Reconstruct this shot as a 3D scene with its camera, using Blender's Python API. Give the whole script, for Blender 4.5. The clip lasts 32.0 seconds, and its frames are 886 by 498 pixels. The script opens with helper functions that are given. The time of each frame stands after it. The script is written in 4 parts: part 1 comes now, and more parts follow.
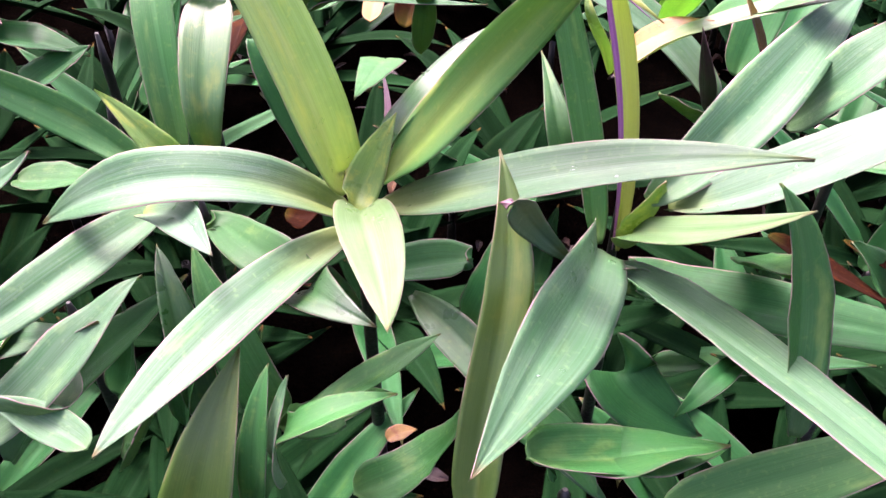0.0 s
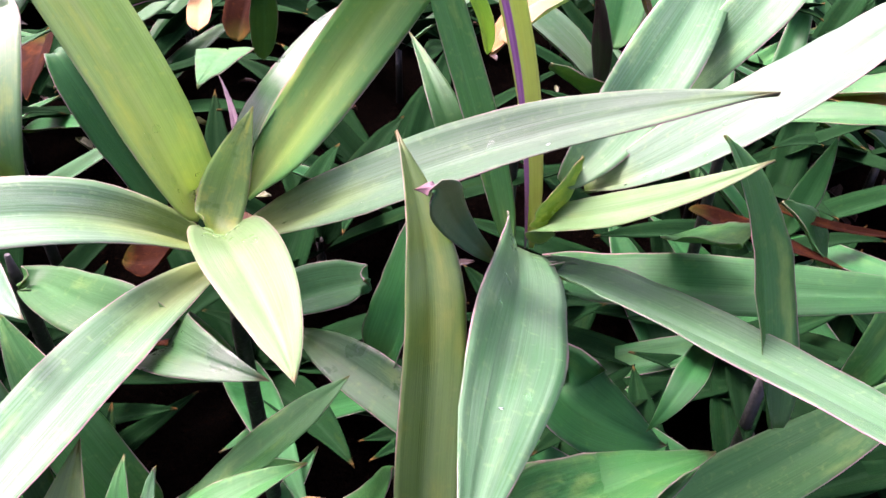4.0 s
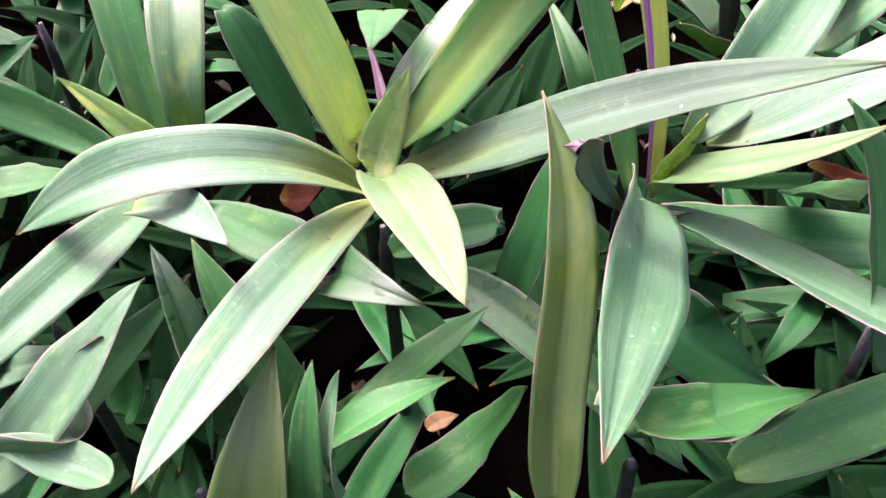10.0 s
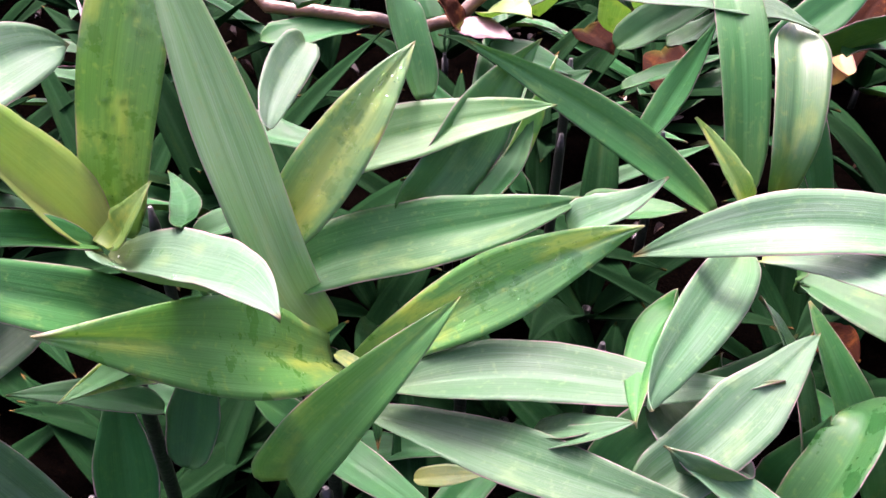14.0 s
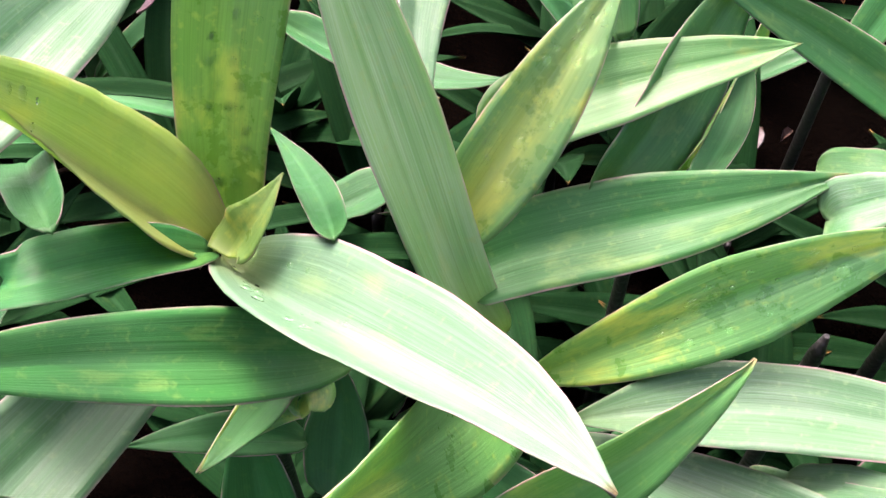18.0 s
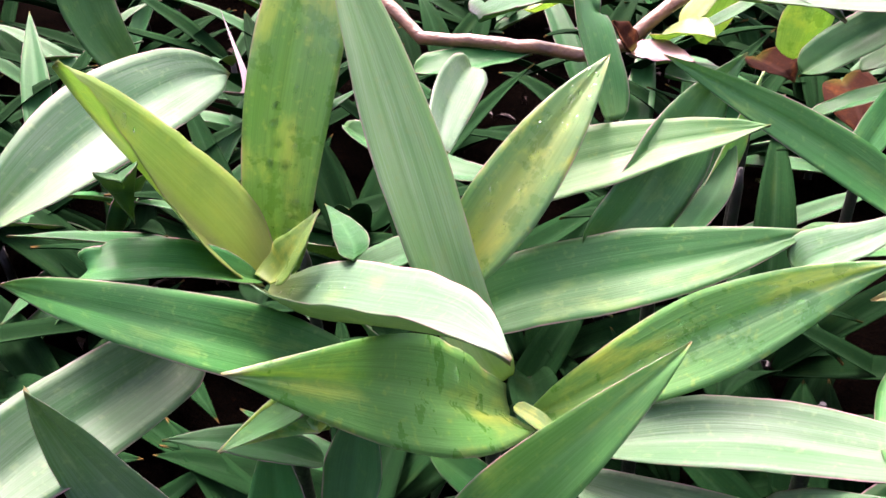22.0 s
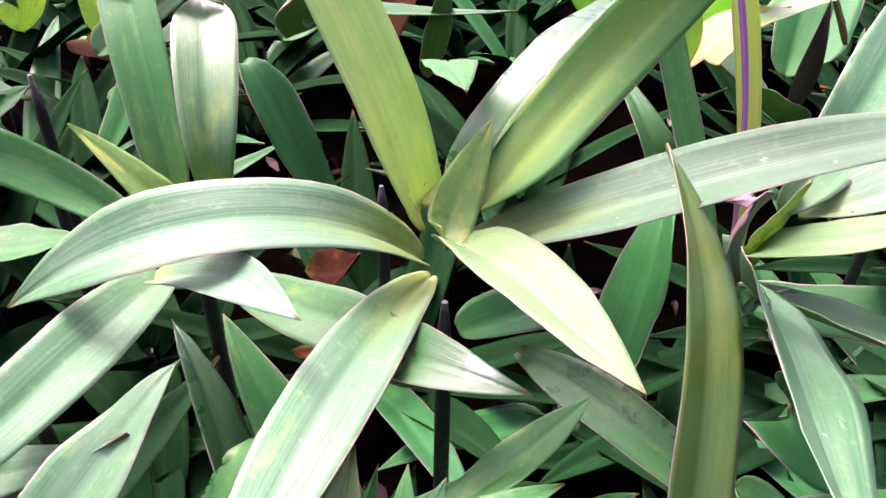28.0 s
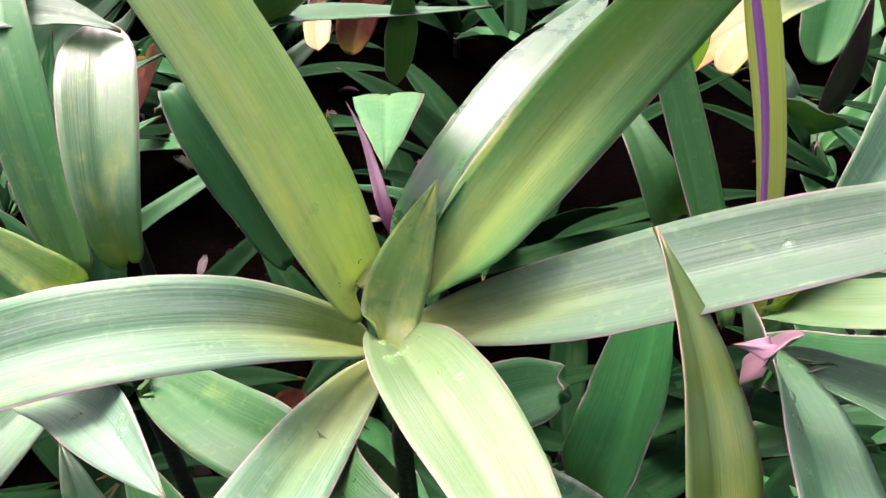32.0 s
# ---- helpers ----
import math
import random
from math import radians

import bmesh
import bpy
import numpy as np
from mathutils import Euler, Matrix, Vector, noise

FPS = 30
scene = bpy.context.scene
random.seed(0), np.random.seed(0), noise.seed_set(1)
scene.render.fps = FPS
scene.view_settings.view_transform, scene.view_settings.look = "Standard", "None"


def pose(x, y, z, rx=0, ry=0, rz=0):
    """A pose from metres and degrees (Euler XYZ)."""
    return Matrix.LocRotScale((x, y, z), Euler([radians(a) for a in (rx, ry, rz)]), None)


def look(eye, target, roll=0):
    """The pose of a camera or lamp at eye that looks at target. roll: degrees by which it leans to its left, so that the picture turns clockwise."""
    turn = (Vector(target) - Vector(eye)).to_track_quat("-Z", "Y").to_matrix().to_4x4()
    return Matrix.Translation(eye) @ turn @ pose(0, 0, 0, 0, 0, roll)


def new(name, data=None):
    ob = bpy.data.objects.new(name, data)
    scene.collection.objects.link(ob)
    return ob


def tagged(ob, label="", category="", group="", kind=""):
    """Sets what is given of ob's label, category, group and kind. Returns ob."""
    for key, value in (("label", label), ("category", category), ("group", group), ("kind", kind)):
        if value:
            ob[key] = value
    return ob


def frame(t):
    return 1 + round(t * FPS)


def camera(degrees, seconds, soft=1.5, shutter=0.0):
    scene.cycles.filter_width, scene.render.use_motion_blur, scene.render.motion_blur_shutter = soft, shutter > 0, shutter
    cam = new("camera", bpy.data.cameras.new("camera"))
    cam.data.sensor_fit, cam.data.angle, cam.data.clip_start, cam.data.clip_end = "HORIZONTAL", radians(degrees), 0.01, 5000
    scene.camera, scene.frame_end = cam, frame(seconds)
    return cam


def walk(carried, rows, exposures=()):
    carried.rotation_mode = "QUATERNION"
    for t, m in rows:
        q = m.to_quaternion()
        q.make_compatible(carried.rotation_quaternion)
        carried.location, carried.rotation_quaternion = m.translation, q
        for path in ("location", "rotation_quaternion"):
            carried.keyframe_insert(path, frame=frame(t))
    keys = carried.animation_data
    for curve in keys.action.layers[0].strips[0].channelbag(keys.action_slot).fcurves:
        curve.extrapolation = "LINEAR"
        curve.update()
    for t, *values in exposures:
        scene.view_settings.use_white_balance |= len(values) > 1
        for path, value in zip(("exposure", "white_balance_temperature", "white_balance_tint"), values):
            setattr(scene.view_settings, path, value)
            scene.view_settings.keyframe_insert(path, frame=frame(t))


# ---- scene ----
cam = camera(57.69, 32.0)
# seconds, place in metres, turn in degrees
ROWS = [
    (0.0, -0.0000, 0.0001, 0.6600, 48.00, 0.00, -0.00),
    (0.5, 0.0001, 0.0045, 0.6528, 50.22, -0.32, -0.25),
    (1.0, -0.0077, 0.0054, 0.6448, 54.58, -0.38, -0.20),
    (1.5, -0.0319, 0.0221, 0.6057, 54.98, -0.73, 0.18),
    (2.0, -0.0261, 0.0370, 0.5946, 53.75, -0.19, -1.55),
    (2.5, -0.0269, 0.0469, 0.5963, 52.19, -0.69, -6.09),
    (3.0, -0.0218, 0.0519, 0.5965, 50.78, -0.85, -9.09),
    (3.5, -0.0193, 0.0545, 0.5972, 50.55, -0.59, -11.13),
    (5.5, -0.0048, 0.0652, 0.5942, 51.81, -2.52, -17.10),
    (6.0, -0.0011, 0.0562, 0.6125, 52.59, -2.64, -17.12),
    (6.5, -0.0039, 0.0455, 0.6272, 52.66, -2.62, -17.07),
    (7.0, -0.0072, 0.0433, 0.6303, 52.54, -1.82, -15.89),
    (7.5, -0.0241, 0.0363, 0.6289, 52.55, -0.66, -10.76),
    (8.0, -0.0270, 0.0335, 0.6261, 52.95, 0.20, -8.34),
    (8.5, -0.0263, 0.0370, 0.6221, 52.08, 0.40, -8.43),
    (9.0, -0.0252, 0.0392, 0.6245, 49.47, 1.26, -9.18),
    (9.5, -0.0280, 0.0422, 0.6185, 46.55, 1.59, -9.62),
    (10.0, -0.0416, 0.0296, 0.6258, 46.59, 2.26, -6.77),
    (10.5, -0.0661, 0.0221, 0.6254, 48.66, 2.88, -3.33),
    (11.0, -0.0836, 0.0227, 0.6231, 50.47, 2.39, -1.34),
    (11.5, -0.1120, 0.0196, 0.6306, 51.00, 1.49, -0.49),
    (12.0, -0.1453, 0.0229, 0.6334, 51.05, 0.76, 1.34),
    (12.5, -0.1827, 0.0241, 0.6326, 51.35, 0.79, 3.68),
    (13.0, -0.2045, 0.0218, 0.6302, 52.36, 0.69, 6.16),
    (13.5, -0.2510, 0.0168, 0.6250, 51.92, -0.51, 8.83),
    (14.0, -0.2770, 0.0132, 0.6216, 51.74, -1.09, 10.49),
    (14.5, -0.2992, 0.0166, 0.6240, 52.58, -1.16, 10.95),
    (15.0, -0.3350, 0.0259, 0.6349, 52.57, -2.52, 11.46),
    (15.5, -0.3502, 0.0356, 0.6399, 51.15, -2.20, 12.06),
    (18.0, -0.3820, 0.1110, 0.6053, 41.35, 0.19, 9.61),
    (18.5, -0.3791, 0.1069, 0.5689, 46.74, -0.33, 11.00),
    (19.0, -0.3821, 0.1032, 0.5335, 50.44, -1.76, 12.22),
    (19.5, -0.3801, 0.0980, 0.5343, 53.98, -1.40, 12.68),
    (20.0, -0.3787, 0.0969, 0.5363, 54.49, -1.23, 12.77),
    (20.5, -0.3729, 0.0920, 0.5442, 54.98, -0.72, 12.92),
    (21.0, -0.3614, 0.0681, 0.5553, 55.52, -0.21, 13.56),
    (21.5, -0.3477, 0.0613, 0.5752, 55.69, 1.37, 14.53),
    (22.0, -0.3239, 0.0365, 0.5868, 55.61, 2.78, 16.85),
    (22.5, -0.2984, 0.0181, 0.5826, 55.44, 0.86, 17.89),
    (23.0, -0.2740, -0.0055, 0.5902, 55.39, -0.06, 18.46),
    (23.5, -0.2582, -0.0070, 0.5964, 55.71, 0.16, 18.07),
    (24.0, -0.2505, 0.0012, 0.5955, 55.83, 0.02, 14.40),
    (24.5, -0.2505, 0.0016, 0.5947, 55.56, 0.05, 12.63),
    (25.0, -0.2337, 0.0108, 0.5879, 55.54, -0.07, 9.72),
    (25.5, -0.2182, 0.0205, 0.5918, 54.95, -0.02, 6.86),
    (26.0, -0.1803, 0.0372, 0.5930, 55.03, -0.39, 3.24),
    (26.5, -0.1423, 0.0387, 0.5802, 56.61, 0.12, -1.03),
    (28.5, -0.0840, 0.0958, 0.5898, 50.23, -1.38, -10.07),
    (29.0, -0.0661, 0.1127, 0.5999, 46.71, 1.51, -7.60),
    (29.5, -0.0587, 0.1193, 0.6067, 43.65, 2.49, -6.96),
    (30.0, -0.0440, 0.1336, 0.6112, 41.51, 2.81, -7.68),
    (30.5, -0.0420, 0.1510, 0.6019, 40.09, 3.35, -7.95),
    (31.0, -0.0506, 0.1672, 0.5900, 39.94, 2.63, -8.38),
    (31.5, -0.0529, 0.1697, 0.5759, 44.25, 2.47, -8.30),
    (32.0, -0.0516, 0.1564, 0.5784, 49.62, 2.41, -9.38),
]
walk(cam, [(t, pose(*place)) for t, *place in ROWS], [(0, 3.07, 6250, 46), (15, 3.00, 6250, 44), (18, 3.13, 6550, 34), (21, 3.22, 6650, 37), (23.5, 3.18, 6350, 44), (27, 3.14, 6250, 46), (30, 2.90, 6350, 42), (32, 2.85, 6350, 42)])

# ---- light ----
world = bpy.data.worlds.new("sky")
scene.world = world
world.use_nodes = True
wt = world.node_tree
sky = wt.nodes.new("ShaderNodeTexSky")
sky.sky_type, sky.sun_disc = "NISHITA", False
sky.dust_density, sky.ozone_density, sky.air_density = 8.0, 0.2, 0.4
sky.sun_elevation, sky.sun_rotation = radians(58.4), radians(-30)
wt.links.new(sky.outputs[0], wt.nodes["Background"].inputs[0])
wt.nodes["Background"].inputs[1].default_value = 0.15
sun = new("sun", bpy.data.lights.new("sun", "SUN"))
sun.data.energy, sun.data.angle, sun.data.color = 0.62, radians(11.0), (1.0, 0.95, 0.87)
sun.matrix_world = look((-0.52, 0.91, 1.70), (0, 0, 0))


# ---- materials ----
def nodes_of(name):
    m = bpy.data.materials.new(name)
    m.use_nodes = True
    t = m.node_tree
    return m, t, t.nodes["Principled BSDF"]


def add(t, kind, **values):
    n = t.nodes.new(kind)
    for k, v in values.items():
        n.inputs[k].default_value = v
    return n


def math_node(t, op, a, b=None, c=None, clamp=False):
    n = t.nodes.new("ShaderNodeMath")
    n.operation, n.use_clamp = op, clamp
    for i, v in enumerate((a, b, c)):
        if v is None:
            continue
        if isinstance(v, (int, float)):
            n.inputs[i].default_value = v
        else:
            t.links.new(v, n.inputs[i])
    return n.outputs[0]


def blend(t, fac, a, b, mode="MIX"):
    n = t.nodes.new("ShaderNodeMix")
    n.data_type, n.blend_type = "RGBA", mode
    for i, v in ((0, fac), (6, a), (7, b)):
        if isinstance(v, (int, float)):
            n.inputs[i].default_value = v
        elif isinstance(v, tuple):
            n.inputs[i].default_value = (*v, 1)
        else:
            t.links.new(v, n.inputs[i])
    return n.outputs[2]


def ramp(t, fac, lo, hi):
    n = t.nodes.new("ShaderNodeMapRange")
    n.inputs["From Min"].default_value, n.inputs["From Max"].default_value = lo, hi
    t.links.new(fac, n.inputs["Value"])
    return n.outputs[0]


def noise_node(t, vector, scale, detail=3.0, rough=0.55):
    n = add(t, "ShaderNodeTexNoise", Scale=scale, Detail=detail, Roughness=rough)
    t.links.new(vector, n.inputs["Vector"])
    return n.outputs["Fac"]


def leaf_material(name, green, second, patch, patch_from, margin=(0.46, 0.20, 0.28), rough=0.36, thin=0.30, base=0.10, shine=0.5, wet=0.15, reach=0.22, heart_col=(0.270, 0.330, 0.050), glow_mix=0.5, lane=False, coat=0.06):
    """Blade: parallel veins along the length, a pale middle, blotches of a second tone, a thin coloured margin."""
    second = tuple(0.55 * b + 0.45 * a for a, b in zip(green, second))
    m, t, p = nodes_of(name)
    uv = t.nodes.new("ShaderNodeUVMap").outputs[0]
    info = t.nodes.new("ShaderNodeObjectInfo")
    sep = t.nodes.new("ShaderNodeSeparateXYZ")
    t.links.new(uv, sep.inputs[0])
    across = math_node(t, "ABSOLUTE", math_node(t, "SUBTRACT", math_node(t, "MULTIPLY", sep.outputs[1], 2.0), 1.0))
    shift = t.nodes.new("ShaderNodeCombineXYZ")
    t.links.new(math_node(t, "MULTIPLY", sep.outputs[0], 2.2), shift.inputs[0])
    t.links.new(math_node(t, "MULTIPLY", sep.outputs[1], 26.0), shift.inputs[1])
    t.links.new(math_node(t, "MULTIPLY", info.outputs["Random"], 37.0), shift.inputs[2])
    veins = noise_node(t, shift.outputs[0], 1.6, 4.0, 0.6)
    wide = t.nodes.new("ShaderNodeCombineXYZ")
    t.links.new(math_node(t, "MULTIPLY", sep.outputs[0], 3.0), wide.inputs[0])
    t.links.new(math_node(t, "MULTIPLY", sep.outputs[1], 1.6), wide.inputs[1])
    t.links.new(math_node(t, "MULTIPLY", info.outputs["Random"], 91.0), wide.inputs[2])
    cloud = noise_node(t, wide.outputs[0], 1.3, 5.0, 0.62)
    geo = t.nodes.new("ShaderNodeTexCoord").outputs["Object"]
    speck = noise_node(t, geo, 260.0, 2.0)
    # Broad zones along the blade where the second tone paints in sheen.
    long = t.nodes.new("ShaderNodeCombineXYZ")
    t.links.new(math_node(t, "MULTIPLY", sep.outputs[0], 3.4), long.inputs[0])
    t.links.new(math_node(t, "MULTIPLY", sep.outputs[1], 2.2), long.inputs[1])
    t.links.new(math_node(t, "MULTIPLY", info.outputs["Random"], 53.0), long.inputs[2])
    painted_sheen = noise_node(t, long.outputs[0], 1.5, 3.0, 0.5)
    col = blend(t, ramp(t, math_node(t, "MULTIPLY_ADD", veins, 0.55, math_node(t, "MULTIPLY", painted_sheen, 0.45)), 0.40, 0.66), green, second)
    thread = t.nodes.new("ShaderNodeCombineXYZ")
    t.links.new(math_node(t, "MULTIPLY", sep.outputs[0], 1.4), thread.inputs[0])
    t.links.new(math_node(t, "MULTIPLY", sep.outputs[1], 64.0), thread.inputs[1])
    t.links.new(math_node(t, "MULTIPLY", info.outputs["Random"], 23.0), thread.inputs[2])
    fine = noise_node(t, thread.outputs[0], 1.0, 2.0, 0.5)
    col = blend(t, math_node(t, "MULTIPLY", ramp(t, fine, 0.50, 0.66), 0.42), col, tuple(0.55 * c for c in green))
    col = blend(t, math_node(t, "MULTIPLY", ramp(t, fine, 0.44, 0.30), 0.30), col, tuple(1.35 * c for c in second))
    col = blend(t, math_node(t, "MULTIPLY", ramp(t, cloud, patch_from, patch_from + 0.16), 0.85), col, patch)
    heart = math_node(t, "MULTIPLY", ramp(t, math_node(t, "MULTIPLY_ADD", cloud, 0.6 * reach, math_node(t, "MULTIPLY_ADD", across, 0.35 * reach, sep.outputs[0])), 1.35 * reach, 0.35 * reach), base)
    if lane:
        heart = math_node(t, "MULTIPLY", heart, ramp(t, across, 0.80, 0.25))
    col = blend(t, heart, col, heart_col)
    dots = math_node(t, "MULTIPLY", ramp(t, speck, 0.58, 0.74), 0.45)
    col = blend(t, dots, col, patch)
    mid = math_node(t, "MULTIPLY", ramp(t, across, 0.16, 0.01), 0.13)
    col = blend(t, mid, col, tuple(min(2.2 * c + 0.02, 0.6) for c in second))
    edge = math_node(t, "MULTIPLY", ramp(t, across, 0.955, 0.99), ramp(t, cloud, 0.42, 0.62))
    col = blend(t, math_node(t, "MULTIPLY", edge, 0.7), col, margin)
    dry_tip = math_node(t, "MULTIPLY", ramp(t, math_node(t, "MULTIPLY_ADD", cloud, 0.05, sep.outputs[0]), 0.985, 1.02), 0.7)
    col = blend(t, dry_tip, col, (0.150, 0.080, 0.028))
    hsv = t.nodes.new("ShaderNodeHueSaturation")
    hsv.inputs["Saturation"].default_value = 1.02
    t.links.new(math_node(t, "MULTIPLY_ADD", info.outputs["Random"], 0.5, 0.75), hsv.inputs["Value"])
    film = noise_node(t, geo, 48.0, 5.0, 0.65)
    damp = math_node(t, "MULTIPLY", ramp(t, film, 0.55, 0.60), wet)
    col = blend(t, damp, col, tuple(0.8 * c for c in green))
    t.links.new(col, hsv.inputs["Color"])
    t.links.new(hsv.outputs[0], p.inputs["Base Color"])
    dry = math_node(t, "MULTIPLY_ADD", veins, 0.26, rough - 0.08)
    t.links.new(math_node(t, "MULTIPLY", dry, math_node(t, "MULTIPLY_ADD", damp, -0.75, 1.0)), p.inputs["Roughness"])
    p.inputs["Specular IOR Level"].default_value = shine
    p.inputs["Coat Weight"].default_value, p.inputs["Coat Roughness"].default_value, p.inputs["Coat IOR"].default_value = coat, 0.5, 1.7
    t.links.new(math_node(t, "MULTIPLY_ADD", damp, -0.42, 0.52), p.inputs["Coat Roughness"])
    bump = t.nodes.new("ShaderNodeBump")
    bump.inputs["Strength"].default_value, bump.inputs["Distance"].default_value = 0.28, 0.0012
    t.links.new(math_node(t, "ADD", math_node(t, "MULTIPLY_ADD", fine, 0.5, veins), math_node(t, "MULTIPLY", speck, 0.25)), bump.inputs["Height"])
    t.links.new(bump.outputs[0], p.inputs["Normal"])
    glow = t.nodes.new("ShaderNodeBsdfTranslucent")
    t.links.new(blend(t, glow_mix, hsv.outputs[0], (0.37, 0.58, 0.15)), glow.inputs[0])
    both = t.nodes.new("ShaderNodeMixShader")
    both.inputs[0].default_value = thin
    t.links.new(p.outputs[0], both.inputs[1])
    t.links.new(glow.outputs[0], both.inputs[2])
    t.links.new(both.outputs[0], t.nodes["Material Output"].inputs[0])
    return m


GREEN = leaf_material("leaf_green", (0.015, 0.110, 0.022), (0.056, 0.152, 0.054), (0.120, 0.230, 0.055), 0.58, thin=0.24, rough=0.44, shine=0.2)
SAGE = leaf_material("leaf_sage", (0.030, 0.112, 0.040), (0.118, 0.166, 0.122), (0.140, 0.240, 0.095), 0.60, rough=0.46, thin=0.24, shine=0.22)
PALE = leaf_material("leaf_pale_pink", (0.120, 0.050, 0.052), (0.250, 0.170, 0.165), (0.140, 0.020, 0.024), 0.55, glow_mix=0.0)
HEART = leaf_material("leaf_sage_yellow_heart", (0.034, 0.110, 0.044), (0.124, 0.164, 0.128), (0.135, 0.235, 0.090), 0.58, rough=0.50, base=0.95, reach=0.42, thin=0.22, heart_col=(0.200, 0.255, 0.050), wet=0.2, shine=0.22)
# Leaf green taken almost to black: the colour itself carries the shade.
SHADED = leaf_material("leaf_painted_shade", (0.0026, 0.0150, 0.0042), (0.0060, 0.0280, 0.0082), (0.0110, 0.0260, 0.0062), 0.60, margin=(0.005, 0.007, 0.003), rough=0.80, thin=0.03, base=0.0, coat=0.0, shine=0.02, glow_mix=0.0)
LIME = leaf_material("leaf_lime", (0.205, 0.335, 0.095), (0.330, 0.440, 0.210), (0.430, 0.470, 0.110), 0.52, thin=0.55, base=0.75, reach=0.62, wet=0.25, heart_col=(0.440, 0.480, 0.100))
GOLD = leaf_material("leaf_gold", (0.420, 0.470, 0.110), (0.490, 0.520, 0.150), (0.500, 0.480, 0.120), 0.55, thin=0.5, margin=(0.5, 0.12, 0.35))
OLIVE = leaf_material("leaf_olive", (0.120, 0.250, 0.060), (0.230, 0.340, 0.110), (0.400, 0.430, 0.080), 0.51, thin=0.48, wet=0.6, base=0.6, reach=0.5, heart_col=(0.230, 0.300, 0.055))
BLOTCH = leaf_material("leaf_blotched", (0.050, 0.225, 0.042), (0.140, 0.330, 0.100), (0.360, 0.450, 0.065), 0.50, thin=0.40, wet=0.55, base=0.35, reach=0.5, heart_col=(0.230, 0.290, 0.055), shine=0.8)
BRONZE = leaf_material("leaf_bronze_green", (0.056, 0.125, 0.020), (0.105, 0.180, 0.042), (0.140, 0.190, 0.036), 0.52, thin=0.28, wet=0.3, base=0.0, shine=0.5)
STREAK = leaf_material("leaf_olive_streak", (0.036, 0.145, 0.028), (0.080, 0.195, 0.056), (0.180, 0.240, 0.050), 0.56, thin=0.34, wet=0.25, base=0.85, reach=0.95, lane=True, heart_col=(0.140, 0.205, 0.036), shine=0.3)
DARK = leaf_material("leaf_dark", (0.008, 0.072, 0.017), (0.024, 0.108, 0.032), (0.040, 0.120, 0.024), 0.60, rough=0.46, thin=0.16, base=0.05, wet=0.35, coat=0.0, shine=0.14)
PURPLE = leaf_material("leaf_purple", (0.034, 0.005, 0.017), (0.075, 0.012, 0.045), (0.048, 0.022, 0.014), 0.58, glow_mix=0.0)
PINK = leaf_material("leaf_underside", (0.330, 0.120, 0.290), (0.400, 0.190, 0.360), (0.330, 0.200, 0.220), 0.60, glow_mix=0.0)
ORANGE = leaf_material("leaf_orange", (0.220, 0.120, 0.022), (0.290, 0.185, 0.040), (0.160, 0.055, 0.012), 0.52, glow_mix=0.0)
BRIGHT = leaf_material("leaf_bright", (0.110, 0.330, 0.030), (0.200, 0.450, 0.060), (0.220, 0.420, 0.050), 0.55, thin=0.55, shine=0.4)
WETLEAF = leaf_material("leaf_wet_dark", (0.012, 0.070, 0.016), (0.036, 0.105, 0.034), (0.080, 0.140, 0.030), 0.56, rough=0.36, thin=0.15, wet=0.8, base=0.1, shine=0.4)
MAUVE = leaf_material("leaf_mauve_underside", (0.130, 0.070, 0.085), (0.220, 0.120, 0.150), (0.140, 0.130, 0.090), 0.58, glow_mix=0.0)
CREAM = leaf_material("leaf_cream_heart", (0.070, 0.150, 0.050), (0.150, 0.200, 0.130), (0.130, 0.190, 0.080), 0.58, rough=0.42, thin=0.25, base=0.75, reach=0.42, heart_col=(0.120, 0.210, 0.066), shine=0.25)
VIVID = leaf_material("leaf_vivid_green", (0.045, 0.185, 0.040), (0.120, 0.265, 0.095), (0.200, 0.310, 0.065), 0.56, thin=0.34, rough=0.40, wet=0.2, shine=0.3)
# Paler copy of the sage leaf, its colour carrying the white sheen.
SHEEN_SAGE = leaf_material("leaf_sage_sheen", (0.056, 0.135, 0.070), (0.140, 0.198, 0.152), (0.160, 0.240, 0.105), 0.60, rough=0.46, thin=0.24, wet=0.2, base=0.5, reach=0.2, shine=0.22)
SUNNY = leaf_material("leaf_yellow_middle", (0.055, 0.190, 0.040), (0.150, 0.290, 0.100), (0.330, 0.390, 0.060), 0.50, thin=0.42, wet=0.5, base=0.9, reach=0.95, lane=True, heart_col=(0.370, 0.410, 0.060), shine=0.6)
FRESH = leaf_material("leaf_fresh_green", (0.095, 0.235, 0.075), (0.280, 0.370, 0.230), (0.190, 0.250, 0.080), 0.58, thin=0.38, wet=0.15, base=0.75, reach=0.45, heart_col=(0.200, 0.290, 0.055), shine=0.35)
MOTTLE = leaf_material("leaf_mottled_olive", (0.066, 0.205, 0.042), (0.150, 0.280, 0.075), (0.360, 0.410, 0.080), 0.50, thin=0.40, wet=0.6, base=0.3, reach=0.5, shine=0.7)
SPOT = leaf_material("leaf_yellow_spot", (0.034, 0.130, 0.030), (0.085, 0.175, 0.062), (0.180, 0.250, 0.050), 0.57, thin=0.34, wet=0.2, base=0.8, reach=0.30, lane=True, heart_col=(0.280, 0.310, 0.050), shine=0.7)
